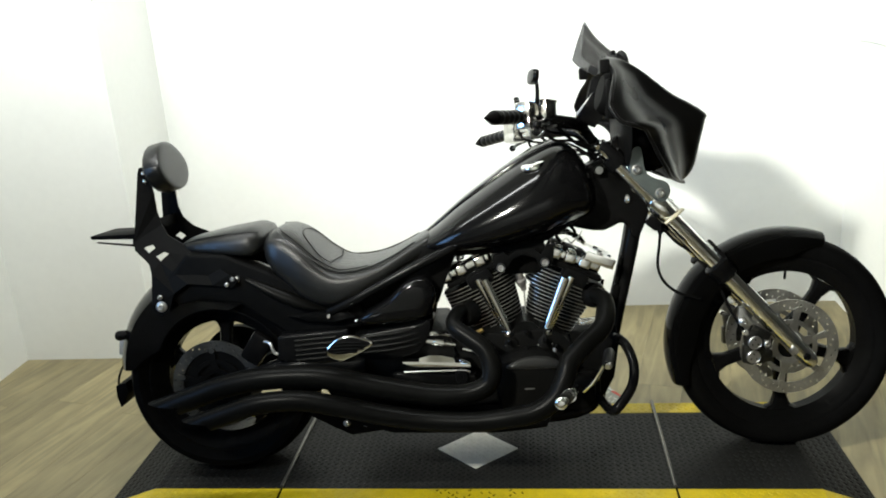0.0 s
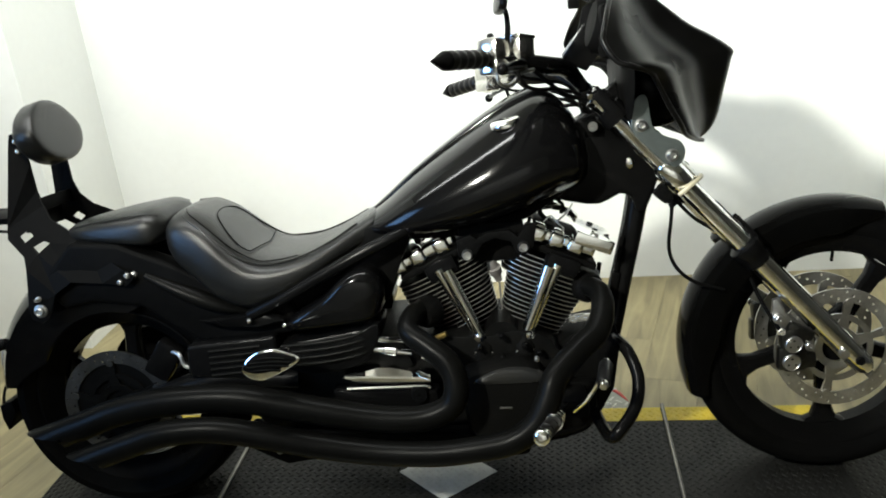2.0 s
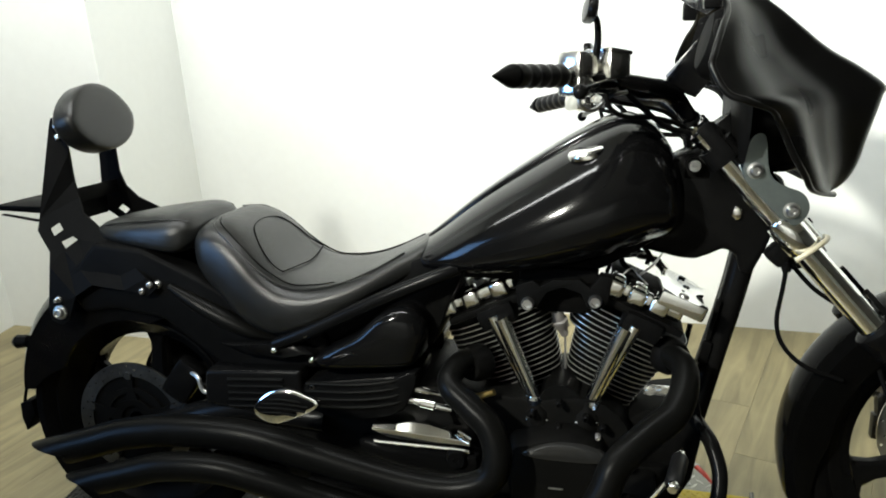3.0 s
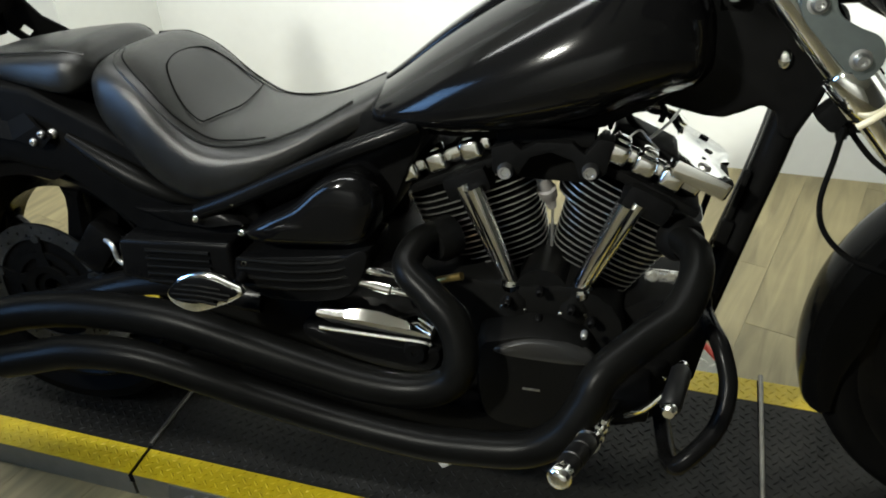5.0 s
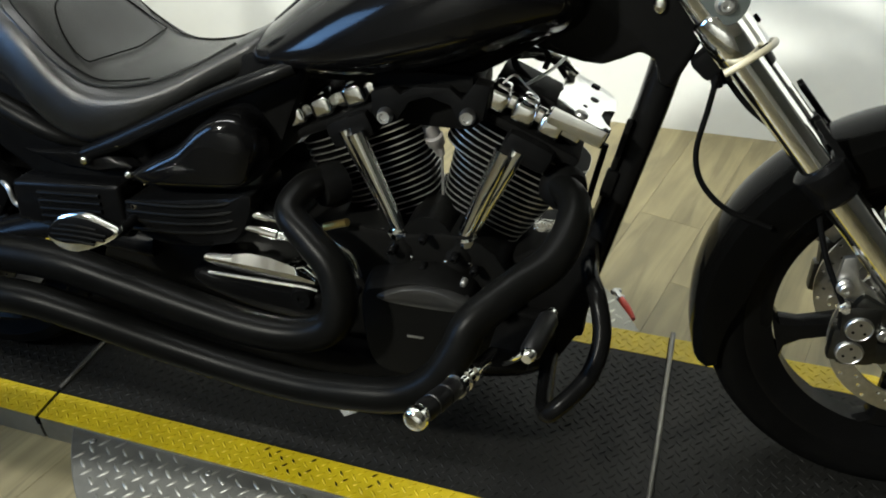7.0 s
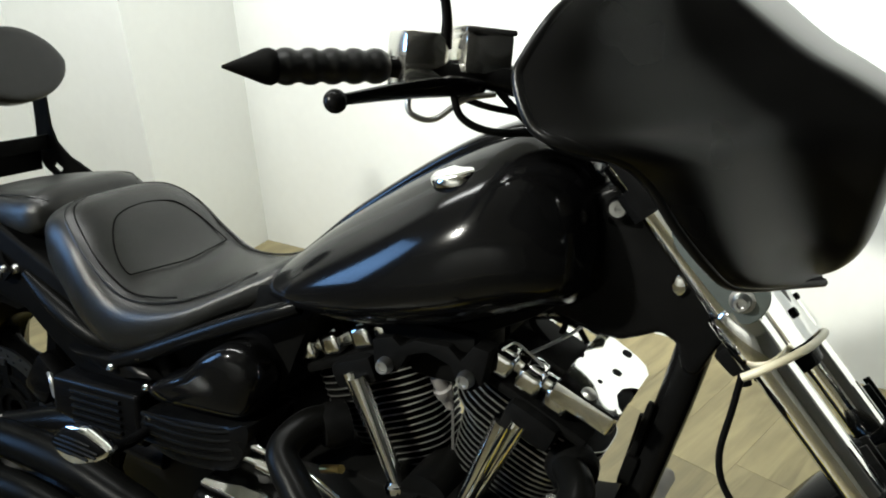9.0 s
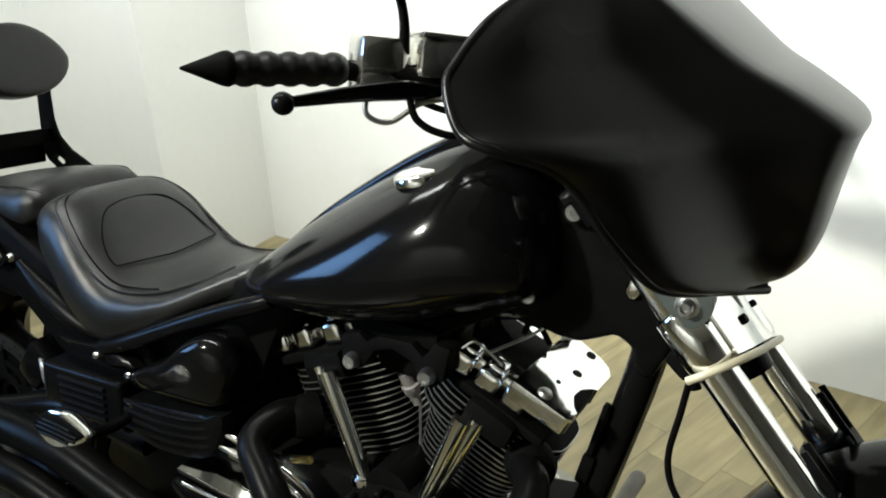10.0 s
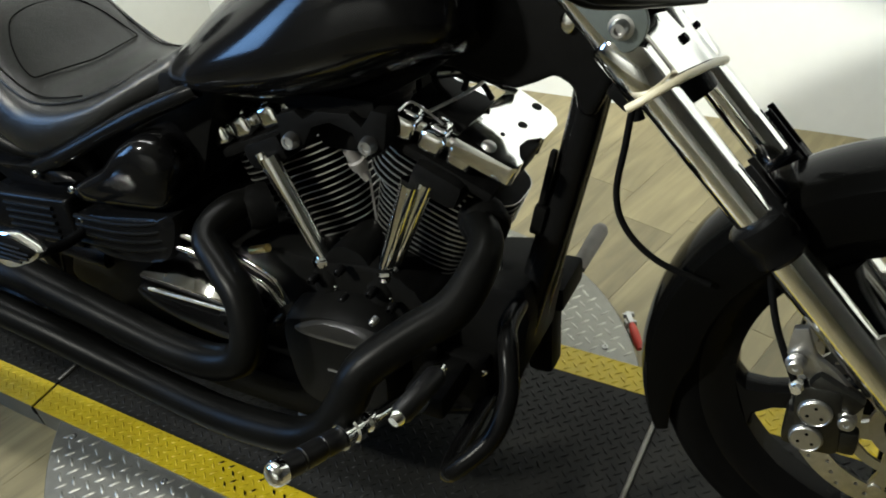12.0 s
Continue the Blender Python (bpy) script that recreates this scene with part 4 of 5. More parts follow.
for k, (depth, grow) in enumerate(((0, 0.30), (0, 0.84), (0.004, 0.95), (0.014, 1.0), (0.058, 1.0), (0.068, 0.97), (0.072, 0.92), (0.074, 0.80), (0.075, 0.55), (0.076, 0.25))):
    ring = []
    for j in range(40):
        a = math.tau * j / 40
        wide = 0.128 * (1 - 0.20 * math.sin(a)) if math.sin(a) > 0 else 0.128
        ring.append(Vector((depth * 0.85, wide * math.cos(a) * grow, 0.084 * math.sin(a) * grow)))
    pad_rings.append(ring)
part("backrest_pad", skin(pad_rings), LEATHER, bike, "padded black leather backrest", angle=50, bend=Matrix.Translation((-1.022, 0, 0.966)) @ rot("Y", -14), shift=(-0.034, 0.092, -0.012))

# tail
part("turn_signal", stepped((-1.115, -0.095, 0.425), (-1.176, -0.105, 0.420), [(0, 0.008), (0.35, 0.009), (0.4, 0.015), (0.85, 0.017), (1, 0.010)], 16), FRAME, bike, "black rear turn signal", shift=(0.0, 0, 0.015))
part("turn_signal", stepped((-1.115, 0.095, 0.425), (-1.176, 0.105, 0.420), [(0, 0.008), (0.35, 0.009), (0.4, 0.015), (0.85, 0.017), (1, 0.010)], 16), FRAME, bike, "black rear turn signal", shift=(0.0, 0, 0.015))
part("tail_light", box(-1.185, 0, 0.365, 0.028, 0.10, 0.055, 0.010, rot("Y", 8)), LENS, bike, "smoke-grey tail light", shift=(0.0, 0, 0.015))
part("plate_holder", join(tube([(-1.178, -0.03, 0.330), (-1.205, -0.05, 0.275), (-1.212, -0.06, 0.225)], 0.004, 8), tube([(-1.178, 0.03, 0.330), (-1.205, 0.05, 0.275), (-1.212, 0.06, 0.225)], 0.004, 8), plate([(-1.215, 0.240), (-1.180, 0.250), (-1.175, 0.215), (-1.205, 0.165), (-1.215, 0.200)], -0.07, 0.07, 0.003)), MATTE, bike, "black plate holder", shift=(0.0, 0, 0.015))

# engine
crank = part("crankcase", join(
    plate(rounded([(-0.130, 0.380), (0.000, 0.400), (0.100, 0.395), (0.215, 0.405), (0.290, 0.350), (0.300, 0.230), (0.250, 0.120), (0.060, 0.100), (-0.100, 0.130), (-0.250, 0.180), (-0.300, 0.270), (-0.240, 0.350)], 3), -0.175, 0.175, 0.012, 2),
    stepped((0.150, -0.17, 0.385), (0.150, 0.10, 0.385), [(0, 0.045), (1, 0.05)], 20)), CASE, bike, "black engine crankcase", draw=0.045)
timing = rounded([(0.050, 0.312), (0.085, 0.330), (0.140, 0.346), (0.195, 0.344), (0.240, 0.318), (0.252, 0.265), (0.240, 0.160), (0.150, 0.135), (0.068, 0.150), (0.046, 0.240)], 5)
part("timing_cover", dome(timing, [(-0.15, 1.04), (-0.205, 1.0), (-0.228, 0.965), (-0.240, 0.90), (-0.244, 0.7), (-0.245, 0.3)]), CASE, crank, "black round crankcase cover", angle=35, draw=0.045)
part("cover_cap", dome(rounded([(0.062, 0.306), (0.100, 0.332), (0.150, 0.342), (0.200, 0.334), (0.236, 0.305), (0.150, 0.300)], 5), [(-0.222, 1.0), (-0.243, 0.97), (-0.250, 0.82), (-0.252, 0.5)]), GREYCAP, crank, "satin grey-black cover cap", draw=0.045, shift=(0.016, 0, -0.004))
for cx, cz in ((0.150, 0.345), (0.240, 0.352), (0.095, 0.372), (0.205, 0.372), (0.150, 0.400), (0.262, 0.300), (0.040, 0.300)):
    part("case_bolt", bolt((cx, -0.222 if cz < 0.34 else -0.185, cz), 0.008, 0.020), FRAME, crank, draw=0.045)
part("case_bolt", bolt((0.231, -0.228, 0.352), 0.006, 0.016), STEEL, crank, draw=0.045)
part("casting_bar", box(0.150, -0.2455, 0.235, 0.030, 0.003, 0.004, 0.001), ALLOY, crank, "small raised casting mark", draw=0.045)
for x0, x1 in ((0.085, 0.105), (0.220, 0.205)):
    part("lifter_block", join(stepped((x1, -0.150, 0.340), (x0 + (0.012 if x0 < 0.15 else -0.008), -0.155, 0.398), [(0, 0.034), (0.5, 0.032), (0.75, 0.024), (1, 0.022)], 20), box(x1, -0.14, 0.350, 0.075, 0.06, 0.03, 0.008)), CASE, crank, draw=0.045)
for cx, cz in ((0.084, 0.352), (0.122, 0.350), (0.186, 0.350), (0.226, 0.352)):
    part("case_bolt", bolt((cx, -0.168, cz), 0.0062, 0.010), CHROME, crank, draw=0.045)
part("plug_boot", stepped((0.152, -0.075, 0.512), (0.134, -0.102, 0.572), [(0, 0.008), (0.3, 0.012), (0.35, 0.016), (0.62, 0.018), (0.66, 0.014), (1, 0.012)], 14), GREY_RUBBER, crank, "grey rubber plug boot", draw=0.045)
part("plug_rod", rod((0.152, -0.06, 0.52), (0.156, -0.06, 0.40), 0.0025, seg=8), ALLOY, crank, draw=0.045)
part("mount_bracket", join(box(0.352, -0.070, 0.398, 0.060, 0.020, 0.022, 0.006), rod((0.336, -0.070, 0.398), (0.336, -0.088, 0.398), 0.009), rod((0.366, -0.070, 0.402), (0.366, -0.088, 0.402), 0.008)), POLISH, crank, "bright alloy mounting bracket", draw=0.045)


def cylinder(name, foot, head, lean, label):
    """Finned barrel, dark head band and pushrod tubes."""
    foot, head = Vector(foot), Vector(head)
    axis = (head - foot).normalized()
    across = Vector((axis.z, 0, -axis.x))
    barrel = part(name, stepped(foot, head, [(0, 0.066), (1, 0.070)], 28), MATTE, bike, label, draw=0.045)
    count = 18
    for k in range(count):
        s = (k + 0.4) / count
        c = foot + (head - foot) * s
        wide = 0.072 + 0.030 * s / 0.66 if s < 0.66 else 0.121
        deep = 0.096 + 0.024 * min(1, s * 1.4)
        ring = []
        for j in range(36):
            a = math.tau * j / 36
            q = (abs(math.cos(a)) ** 4 + abs(math.sin(a)) ** 4) ** -0.25
            ring.append((wide * q * math.cos(a), deep * q * math.sin(a)))
        rings = [[c + across * x * g + Vector((0, y * g, 0)) + axis * h for x, y in ring] for h, g in ((-0.0018, 0.97), (-0.0011, 1.0), (0.0011, 1.0), (0.0018, 0.97))]
        part("fin", skin(rings), MATTE, barrel, draw=0.045)
        lip = [[c + across * x * g + Vector((0, y * g, 0)) + axis * h for x, y in ring] for h, g in ((-0.0012, 0.985), (-0.0012, 1.006), (0.0012, 1.006), (0.0012, 0.985))]
        part("fin_edge", skin(lip, closed=True), FIN, barrel, draw=0.045)
    return barrel, axis, across


FIN = material("machined_fin_edge", (0.33, 0.33, 0.31), 0.31, metal=0.9, vary=0.2, scale=90)
rear_cyl, rear_axis, rear_across = cylinder("rear_cylinder", (0.088, 0, 0.362), (0.002, 0, 0.560), -24, "black finned rear cylinder")
front_cyl, front_axis, front_across = cylinder("front_cylinder", (0.212, 0, 0.362), (0.298, 0, 0.560), 24, "black finned front cylinder")


def head(barrel, top, axis, across, reach, bumps, label):
    """Dark head band with the chrome rocker cover on it."""
    turn = Matrix((across, (0, 1, 0), axis)).transposed().to_4x4()
    top = Vector(top)
    band = part("head_band", join(box(0, -0.01, 0.017, 0.185, 0.262, 0.018, 0.007), box(0.012, -0.125, -0.002, 0.085, 0.070, 0.048, 0.016)), MATTE, barrel, "black cylinder head", bend=Matrix.Translation(top) @ turn, draw=0.045)
    a, b = reach
    base = box((a + b) / 2, 0.0, 0.046, b - a, 0.236, 0.034, 0.011, segments=3)
    rocker = part("rocker_cover", base, CHROME, bike, label, bend=Matrix.Translation(top) @ turn, angle=50, draw=0.045)
    for x in bumps:
        for y in (-1, 1):
            part("bolt_boss", join(box(x, y * 0.121, 0.047, 0.040, 0.040, 0.038, 0.011, segments=3), box(x, y * 0.112, 0.058, 0.030, 0.032, 0.030, 0.009, segments=3)), CHROME, rocker, bend=Matrix.Translation(top) @ turn, draw=0.045)
    return rocker, Matrix.Translation(top) @ turn


rear_rocker, rear_place = head(rear_cyl, (0.001, 0, 0.564), rear_axis, rear_across, (-0.118, 0.072), (-0.085, -0.030, 0.035), "chrome rear rocker cover")
front_rocker, front_place = head(front_cyl, (0.300, 0, 0.564), front_axis, front_across, (-0.085, 0.080), (-0.070, -0.022, 0.026), "chrome front rocker cover")
# Black sheet added where the rocker cover's top reads dark.
part("rocker_top_sheet", box(-0.012, 0.012, 0.066, 0.150, 0.190, 0.014, 0.005), MATTE, front_rocker, "black sheet laid over the rocker cover's top", bend=front_place, draw=0.045)
# the flat end cover, tilted with the barrel
NOSE = Matrix.Translation((0.395, -0.006, 0.6215)) @ rot("Y", 22.7)
edge = [(-0.050, -0.106), (0.040, -0.106), (0.046, -0.100), (0.046, -0.078), (0.036, -0.068), (0.026, -0.045), (0.028, -0.020), (0.040, 0.000), (0.047, 0.004), (0.048, 0.060), (0.038, 0.080), (0.018, 0.092), (-0.040, 0.106), (-0.050, 0.100)]
flat = Matrix(((1, 0, 0, 0), (0, 0, 1, 0), (0, 1, 0, 0), (0, 0, 0, 1)))
part("nose_cover", plate(edge, -0.030, 0.0, 0.003), CHROME, front_rocker, "flat chrome end cover with dark discs for holes", bend=NOSE @ flat, angle=30)
part("cover_recess", box(0.030, -0.035, -0.020, 0.030, 0.066, 0.032, 0.006), MATTE, front_rocker, bend=NOSE)
# Black discs on the surface imitate the dark of drilled holes.
for x, y, r in ((0.004, 0.080, 0.008), (0.008, 0.010, 0.0075), (-0.052, 0.096, 0.006), (-0.004, -0.040, 0.004)):
    part("cover_hole_disc", stepped((x, y, -0.004), (x, y, 0.0012), [(0, r), (0.98, r), (1, r * 0.9), (1, 0.0004)], 14), MATTE, front_rocker, bend=NOSE)
part("cover_bolt", stepped((-0.006, -0.086, -0.004), (-0.006, -0.086, 0.006), [(0, 0.011), (0.6, 0.011), (0.9, 0.009), (1, 0.006)], 16), STEEL, front_rocker, bend=NOSE)
part("rocker_bolt", stepped((0.302, -0.075, 0.622), (0.307, -0.075, 0.634), [(0, 0.010), (0.6, 0.010), (1, 0.007)], 12), STEEL, front_rocker)
part("linkage_rod", tube([(0.268, -0.118, 0.672), (0.285, -0.112, 0.684), (0.300, -0.095, 0.665), (0.318, -0.085, 0.645)], 0.0017, 8), ALLOY, bike, "thin metal throttle linkage")
part("linkage_rod", tube([(0.300, -0.092, 0.664), (0.330, -0.030, 0.672), (0.350, 0.030, 0.682)], 0.0026, 8), ALLOY, bike, "bright metal bracket arm")
for barrel, a, b in ((rear_cyl, (0.018, -0.162, 0.568), (0.094, -0.158, 0.392)), (front_cyl, (0.284, -0.162, 0.562), (0.214, -0.158, 0.392))):
    inward = 1 if barrel == rear_cyl else -1
    for off, back, r in ((0.007, 0, 0.0165), (-0.014, 0.009, 0.0135)):
        part("pushrod_tube", stepped(Vector(a) + Vector((inward * off, back, 0)), Vector(b) + Vector((inward * off * 0.45, back, 0)), [(0, r), (0.90, r * 0.86), (0.905, r * 0.76), (1, r * 0.76)], 24), CHROME, barrel, "chrome pushrod tube", draw=0.045)
    part("pushrod_nut", stepped(Vector(b) + Vector((0.002, 0, 0.006)), Vector(b) + Vector((0.004, 0, -0.010)), [(0, 0.0175), (0.25, 0.0215), (0.9, 0.0215), (1, 0.018)], 8), CHROME, barrel, draw=0.045)

# dark filler added where the space between crankcase and downtubes reads black
MOUNT = [(0.270, 0.120), (0.285, 0.345), (0.325, 0.372), (0.400, 0.385), (0.436, 0.390), (0.445, 0.330), (0.428, 0.220), (0.390, 0.150), (0.330, 0.112)]
part("front_gap_filler", plate(MOUNT, -0.085, 0.085, 0.012), MATTE, bike, "black filler plate ahead of the crankcase")

# intake and things under the tank
part("throttle_body", join(rod((0.150, 0.00, 0.60), (0.150, 0.13, 0.62), 0.040), box(0.150, 0.16, 0.62, 0.11, 0.09, 0.10, 0.03)), MATTE, bike, "black air intake between the cylinders", draw=0.04)
# Filler block added to darken the opening between the two heads.
part("cylinder_gap_filler", box(0.150, -0.03, 0.614, 0.13, 0.16, 0.095, 0.02), MATTE, bike, "black filler block between the cylinder heads", draw=0.04)
part("horn_bracket", join(tube([(0.285, 0.02, 0.700), (0.300, 0.02, 0.680), (0.330, 0.03, 0.672), (0.352, 0.02, 0.650)], 0.005, 8), tube([(0.262, 0.0, 0.695), (0.268, 0.0, 0.668), (0.285, 0.0, 0.650), (0.300, 0.0, 0.636)], 0.006, 8), tube([(0.300, -0.02, 0.715), (0.322, -0.02, 0.690), (0.318, -0.02, 0.668)], 0.005, 8)), MATTE, bike, "black wiring bracket under the tank", draw=0.04)
part("intake_pipe", tube([(0.270, -0.02, 0.690), (0.300, 0.03, 0.685), (0.335, 0.09, 0.665), (0.36, 0.12, 0.64)], 0.010, 10), CHROME, bike, "bright pipe under the tank", draw=0.04)
RIM = [(-0.236, 0.342), (-0.185, 0.347), (-0.154, 0.354), (-0.118, 0.352), (-0.079, 0.342), (-0.054, 0.333), (-0.028, 0.323), (-0.026, 0.311), (-0.054, 0.313), (-0.107, 0.312), (-0.157, 0.314), (-0.201, 0.318)]
RIDGE = [0.340, 0.338, 0.336, 0.333, 0.331, 0.328, 0.321]
gearbox = part("gearbox_cover", skin([[Vector((x, -0.150, z)) for x, z in RIM], [Vector((x, -0.237 if k < 7 else -0.243, z)) for k, (x, z) in enumerate(RIM)], [Vector((x, -0.247, RIDGE[k] if k < 7 else z + 0.002)) for k, (x, z) in enumerate(RIM)], [Vector((x, -0.2475, (RIDGE[k] - 0.004) if k < 7 else z + 0.004)) for k, (x, z) in enumerate(RIM)]]), CHROME, bike, "chrome gearbox side cover", angle=20, draw=0.04)
part("cover_edge", tube([(-0.235, -0.238, 0.305), (-0.160, -0.240, 0.305), (-0.099, -0.240, 0.304), (-0.049, -0.240, 0.303), (-0.030, -0.236, 0.297)], 0.0032, 8), POLISH, gearbox, draw=0.04)
low_cover = part("gearbox_lower_cover", dome(rounded([(-0.270, 0.300), (-0.180, 0.296), (-0.060, 0.288), (-0.012, 0.286), (-0.018, 0.250), (-0.060, 0.232), (-0.150, 0.240), (-0.250, 0.270)], 4), [(-0.15, 1.0), (-0.222, 1.0), (-0.236, 0.95), (-0.240, 0.8)]), FRAME, bike, "black gearbox lower cover", draw=0.04)
part("cover_boss", stepped((-0.056, -0.225, 0.282), (-0.056, -0.250, 0.282), [(0, 0.024), (0.5, 0.023), (0.8, 0.020), (1, 0.018), (1, 0.006), (0.9, 0.005)], 24), MATTE, low_cover, draw=0.04)
for z0, r, x0 in ((0.424, 0.0055, -0.182), (0.394, 0.0095, -0.168)):
    part("link_rod", stepped((x0, -0.212, z0), (x0 + 0.095, -0.205, z0 - 0.018), [(0, r * 0.8), (0.3, r * 0.8), (0.32, r * 1.2), (0.62, r * 1.2), (0.65, r * 0.8), (1, r * 0.8)], 14), CHROME, bike, "chrome brake link rod", draw=0.04)
for pts in (((-0.065, -0.195, 0.392), (-0.02, -0.198, 0.378), (0.020, -0.194, 0.352), (0.034, -0.190, 0.310)), ((-0.050, -0.195, 0.360), (0.0, -0.198, 0.342), (0.026, -0.194, 0.305))):
    part("oil_line", tube(pts, 0.006, 10), CHROME, bike, "polished oil line", draw=0.04)
part("oil_fitting", rod((-0.03, -0.18, 0.395), (0.015, -0.19, 0.415), 0.007), BRASS, bike, "brass-coloured fitting", draw=0.04)
part("belly_pan", plate([(-0.40, 0.135), (-0.28, 0.100), (0.05, 0.088), (0.20, 0.100), (0.22, 0.150), (-0.40, 0.190)], -0.185, 0.185, 0.008), MATTE, bike)
for cx, cz in ((-0.435, 0.128), (-0.372, 0.126)):
    part("swing_bolt", bolt((cx, -0.185, cz), 0.011, 0.018), ALLOY, bike, draw=0.04)
part("lower_bracket", plate([(-0.56, 0.16), (-0.50, 0.200), (-0.34, 0.190), (-0.30, 0.10), (-0.42, 0.085), (-0.47, 0.110)], -0.190, -0.150, 0.006), MATTE, bike, draw=0.04)
part("drain_bar", box(-0.12, -0.17, 0.10, 0.12, 0.02, 0.018, 0.005), ALLOY, bike, draw=0.04)

# exhausts
part("exhaust_pipe", tube([(-0.030, -0.090, 0.468), (-0.062, -0.140, 0.467), (-0.071, -0.190, 0.441), (-0.021, -0.220, 0.407), (0.020, -0.240, 0.376), (0.038, -0.258, 0.328), (0.023, -0.268, 0.279), (-0.037, -0.270, 0.252), (-0.123, -0.268, 0.250), (-0.225, -0.264, 0.265), (-0.360, -0.262, 0.294), (-0.496, -0.262, 0.322), (-0.652, -0.262, 0.323), (-0.777, -0.262, 0.304), (-0.867, -0.262, 0.275), (-0.941, -0.262, 0.251)], [0.024, 0.025, 0.026, 0.028, 0.029, 0.03, 0.03, 0.031, 0.032, 0.033, 0.034, 0.035, 0.035, 0.035, 0.035, 0.035], 22, cut=(-0.12, 0.0, -0.99)), PIPE, bike, "matte black upper exhaust pipe")
part("exhaust_pipe", tube([(0.352, -0.070, 0.500), (0.392, -0.120, 0.490), (0.394, -0.165, 0.458), (0.373, -0.205, 0.420), (0.325, -0.240, 0.388), (0.268, -0.285, 0.343), (0.248, -0.305, 0.298), (0.216, -0.318, 0.244), (0.160, -0.322, 0.206), (0.077, -0.318, 0.189), (-0.024, -0.308, 0.177), (-0.160, -0.295, 0.181), (-0.295, -0.292, 0.204), (-0.428, -0.298, 0.239), (-0.544, -0.305, 0.264), (-0.663, -0.310, 0.261), (-0.751, -0.312, 0.237), (-0.831, -0.312, 0.212)], [0.024, 0.026, 0.028, 0.03, 0.03, 0.03, 0.03, 0.03, 0.03, 0.03, 0.03, 0.03, 0.031, 0.031, 0.031, 0.031, 0.031, 0.031], 22, cut=(-0.12, 0.0, -0.99)), PIPE, bike, "matte black lower exhaust pipe")
part("pipe_flange", stepped((-0.020, -0.10, 0.468), (-0.045, -0.135, 0.467), [(0, 0.040), (0.6, 0.040), (1, 0.032)], 20), MATTE, bike, draw=0.015, shift=(0, 0, -0.010))
part("pipe_flange", stepped((0.362, -0.075, 0.501), (0.384, -0.105, 0.500), [(0, 0.040), (0.6, 0.040), (1, 0.032)], 20), MATTE, bike, draw=0.015, shift=(0, 0, -0.010))
# Filler block added so no deck shows through behind the crankcase.
part("gearbox_gap_filler", plate([(-0.44, 0.40), (-0.30, 0.430), (-0.10, 0.430), (-0.05, 0.30), (-0.12, 0.14), (-0.42, 0.15), (-0.50, 0.26)], -0.165, 0.165, 0.012, 2), CASE, bike, "black filler block behind the crankcase", draw=0.01, shift=(0, 0, -0.010))

# foot controls
peg = part("footpeg", stepped((0.256, -0.392, 0.262), (0.223, -0.496, 0.280), [(0, 0.014), (0.06, 0.0175), (0.3, 0.0175), (0.31, 0.0160), (0.34, 0.0160), (0.35, 0.0178), (0.63, 0.0178), (0.64, 0.0160), (0.67, 0.0160), (0.68, 0.0175), (0.97, 0.0172), (1, 0.014)], 20), GRIP, bike, "black rubber rider footpeg", draw=0.045)
part("peg_end", stepped((0.226, -0.486, 0.278), (0.219, -0.510, 0.2825), [(0, 0.0165), (0.1, 0.0192), (0.55, 0.0192), (0.75, 0.0175), (0.92, 0.013), (1, 0.007), (0.97, 0.0)], 22), CHROME, peg, "chrome peg end", draw=0.045)
part("peg_collar", stepped((0.290, -0.260, 0.236), (0.256, -0.394, 0.262), [(0, 0.012), (0.45, 0.012), (0.52, 0.016), (0.62, 0.016), (0.65, 0.012), (0.72, 0.012), (0.75, 0.019), (0.83, 0.019), (0.85, 0.016), (0.90, 0.016), (0.92, 0.020), (1, 0.020)], 20), CHROME, peg, "chrome peg collar", draw=0.045)
part("peg_strip", tube([(0.254, -0.396, 0.246), (0.224, -0.490, 0.263)], 0.006, 8, smooth=False), BRASS, peg, draw=0.045)
mount = part("peg_mount", box(0.315, -0.190, 0.225, 0.07, 0.13, 0.045, 0.010), MATTE, bike, "black footpeg mount", draw=0.045)
part("mount_block", box(0.34, -0.13, 0.21, 0.08, 0.05, 0.09, 0.012), MATTE, mount, draw=0.045)
pedal = part("brake_pedal", tube([(0.315, -0.270, 0.230), (0.340, -0.300, 0.270), (0.366, -0.325, 0.325), (0.378, -0.335, 0.355)], [0.010, 0.011, 0.010, 0.009], flat=0.6), CHROME, bike, "chrome brake pedal arm", draw=0.045)
part("pedal_rubber", stepped((0.384, -0.320, 0.366), (0.366, -0.405, 0.352), [(0, 0.012), (0.08, 0.016), (0.92, 0.016), (1, 0.012)], 16), GRIP, pedal, draw=0.045)
part("pedal_end", stepped((0.367, -0.402, 0.353), (0.364, -0.416, 0.351), [(0, 0.012), (0.5, 0.012), (1, 0.008)], 16), CHROME, pedal, draw=0.045)
part("pedal_end", stepped((0.382, -0.325, 0.366), (0.386, -0.310, 0.369), [(0, 0.011), (0.5, 0.011), (1, 0.008)], 16), CHROME, pedal, draw=0.045)
part("footpeg", stepped((0.430, 0.255, 0.250), (0.448, 0.350, 0.292), [(0, 0.014), (0.9, 0.016), (1, 0.010)], 18), GREY_RUBBER, bike, "grey worn rubber footpeg", draw=0.045)
mount = part("peg_mount", box(0.42, 0.20, 0.25, 0.04, 0.12, 0.05, 0.010), MATTE, bike, "black footpeg mount", draw=0.045)
part("mount_block", box(0.40, 0.16, 0.17, 0.05, 0.06, 0.17, 0.014), MATTE, mount, draw=0.045)
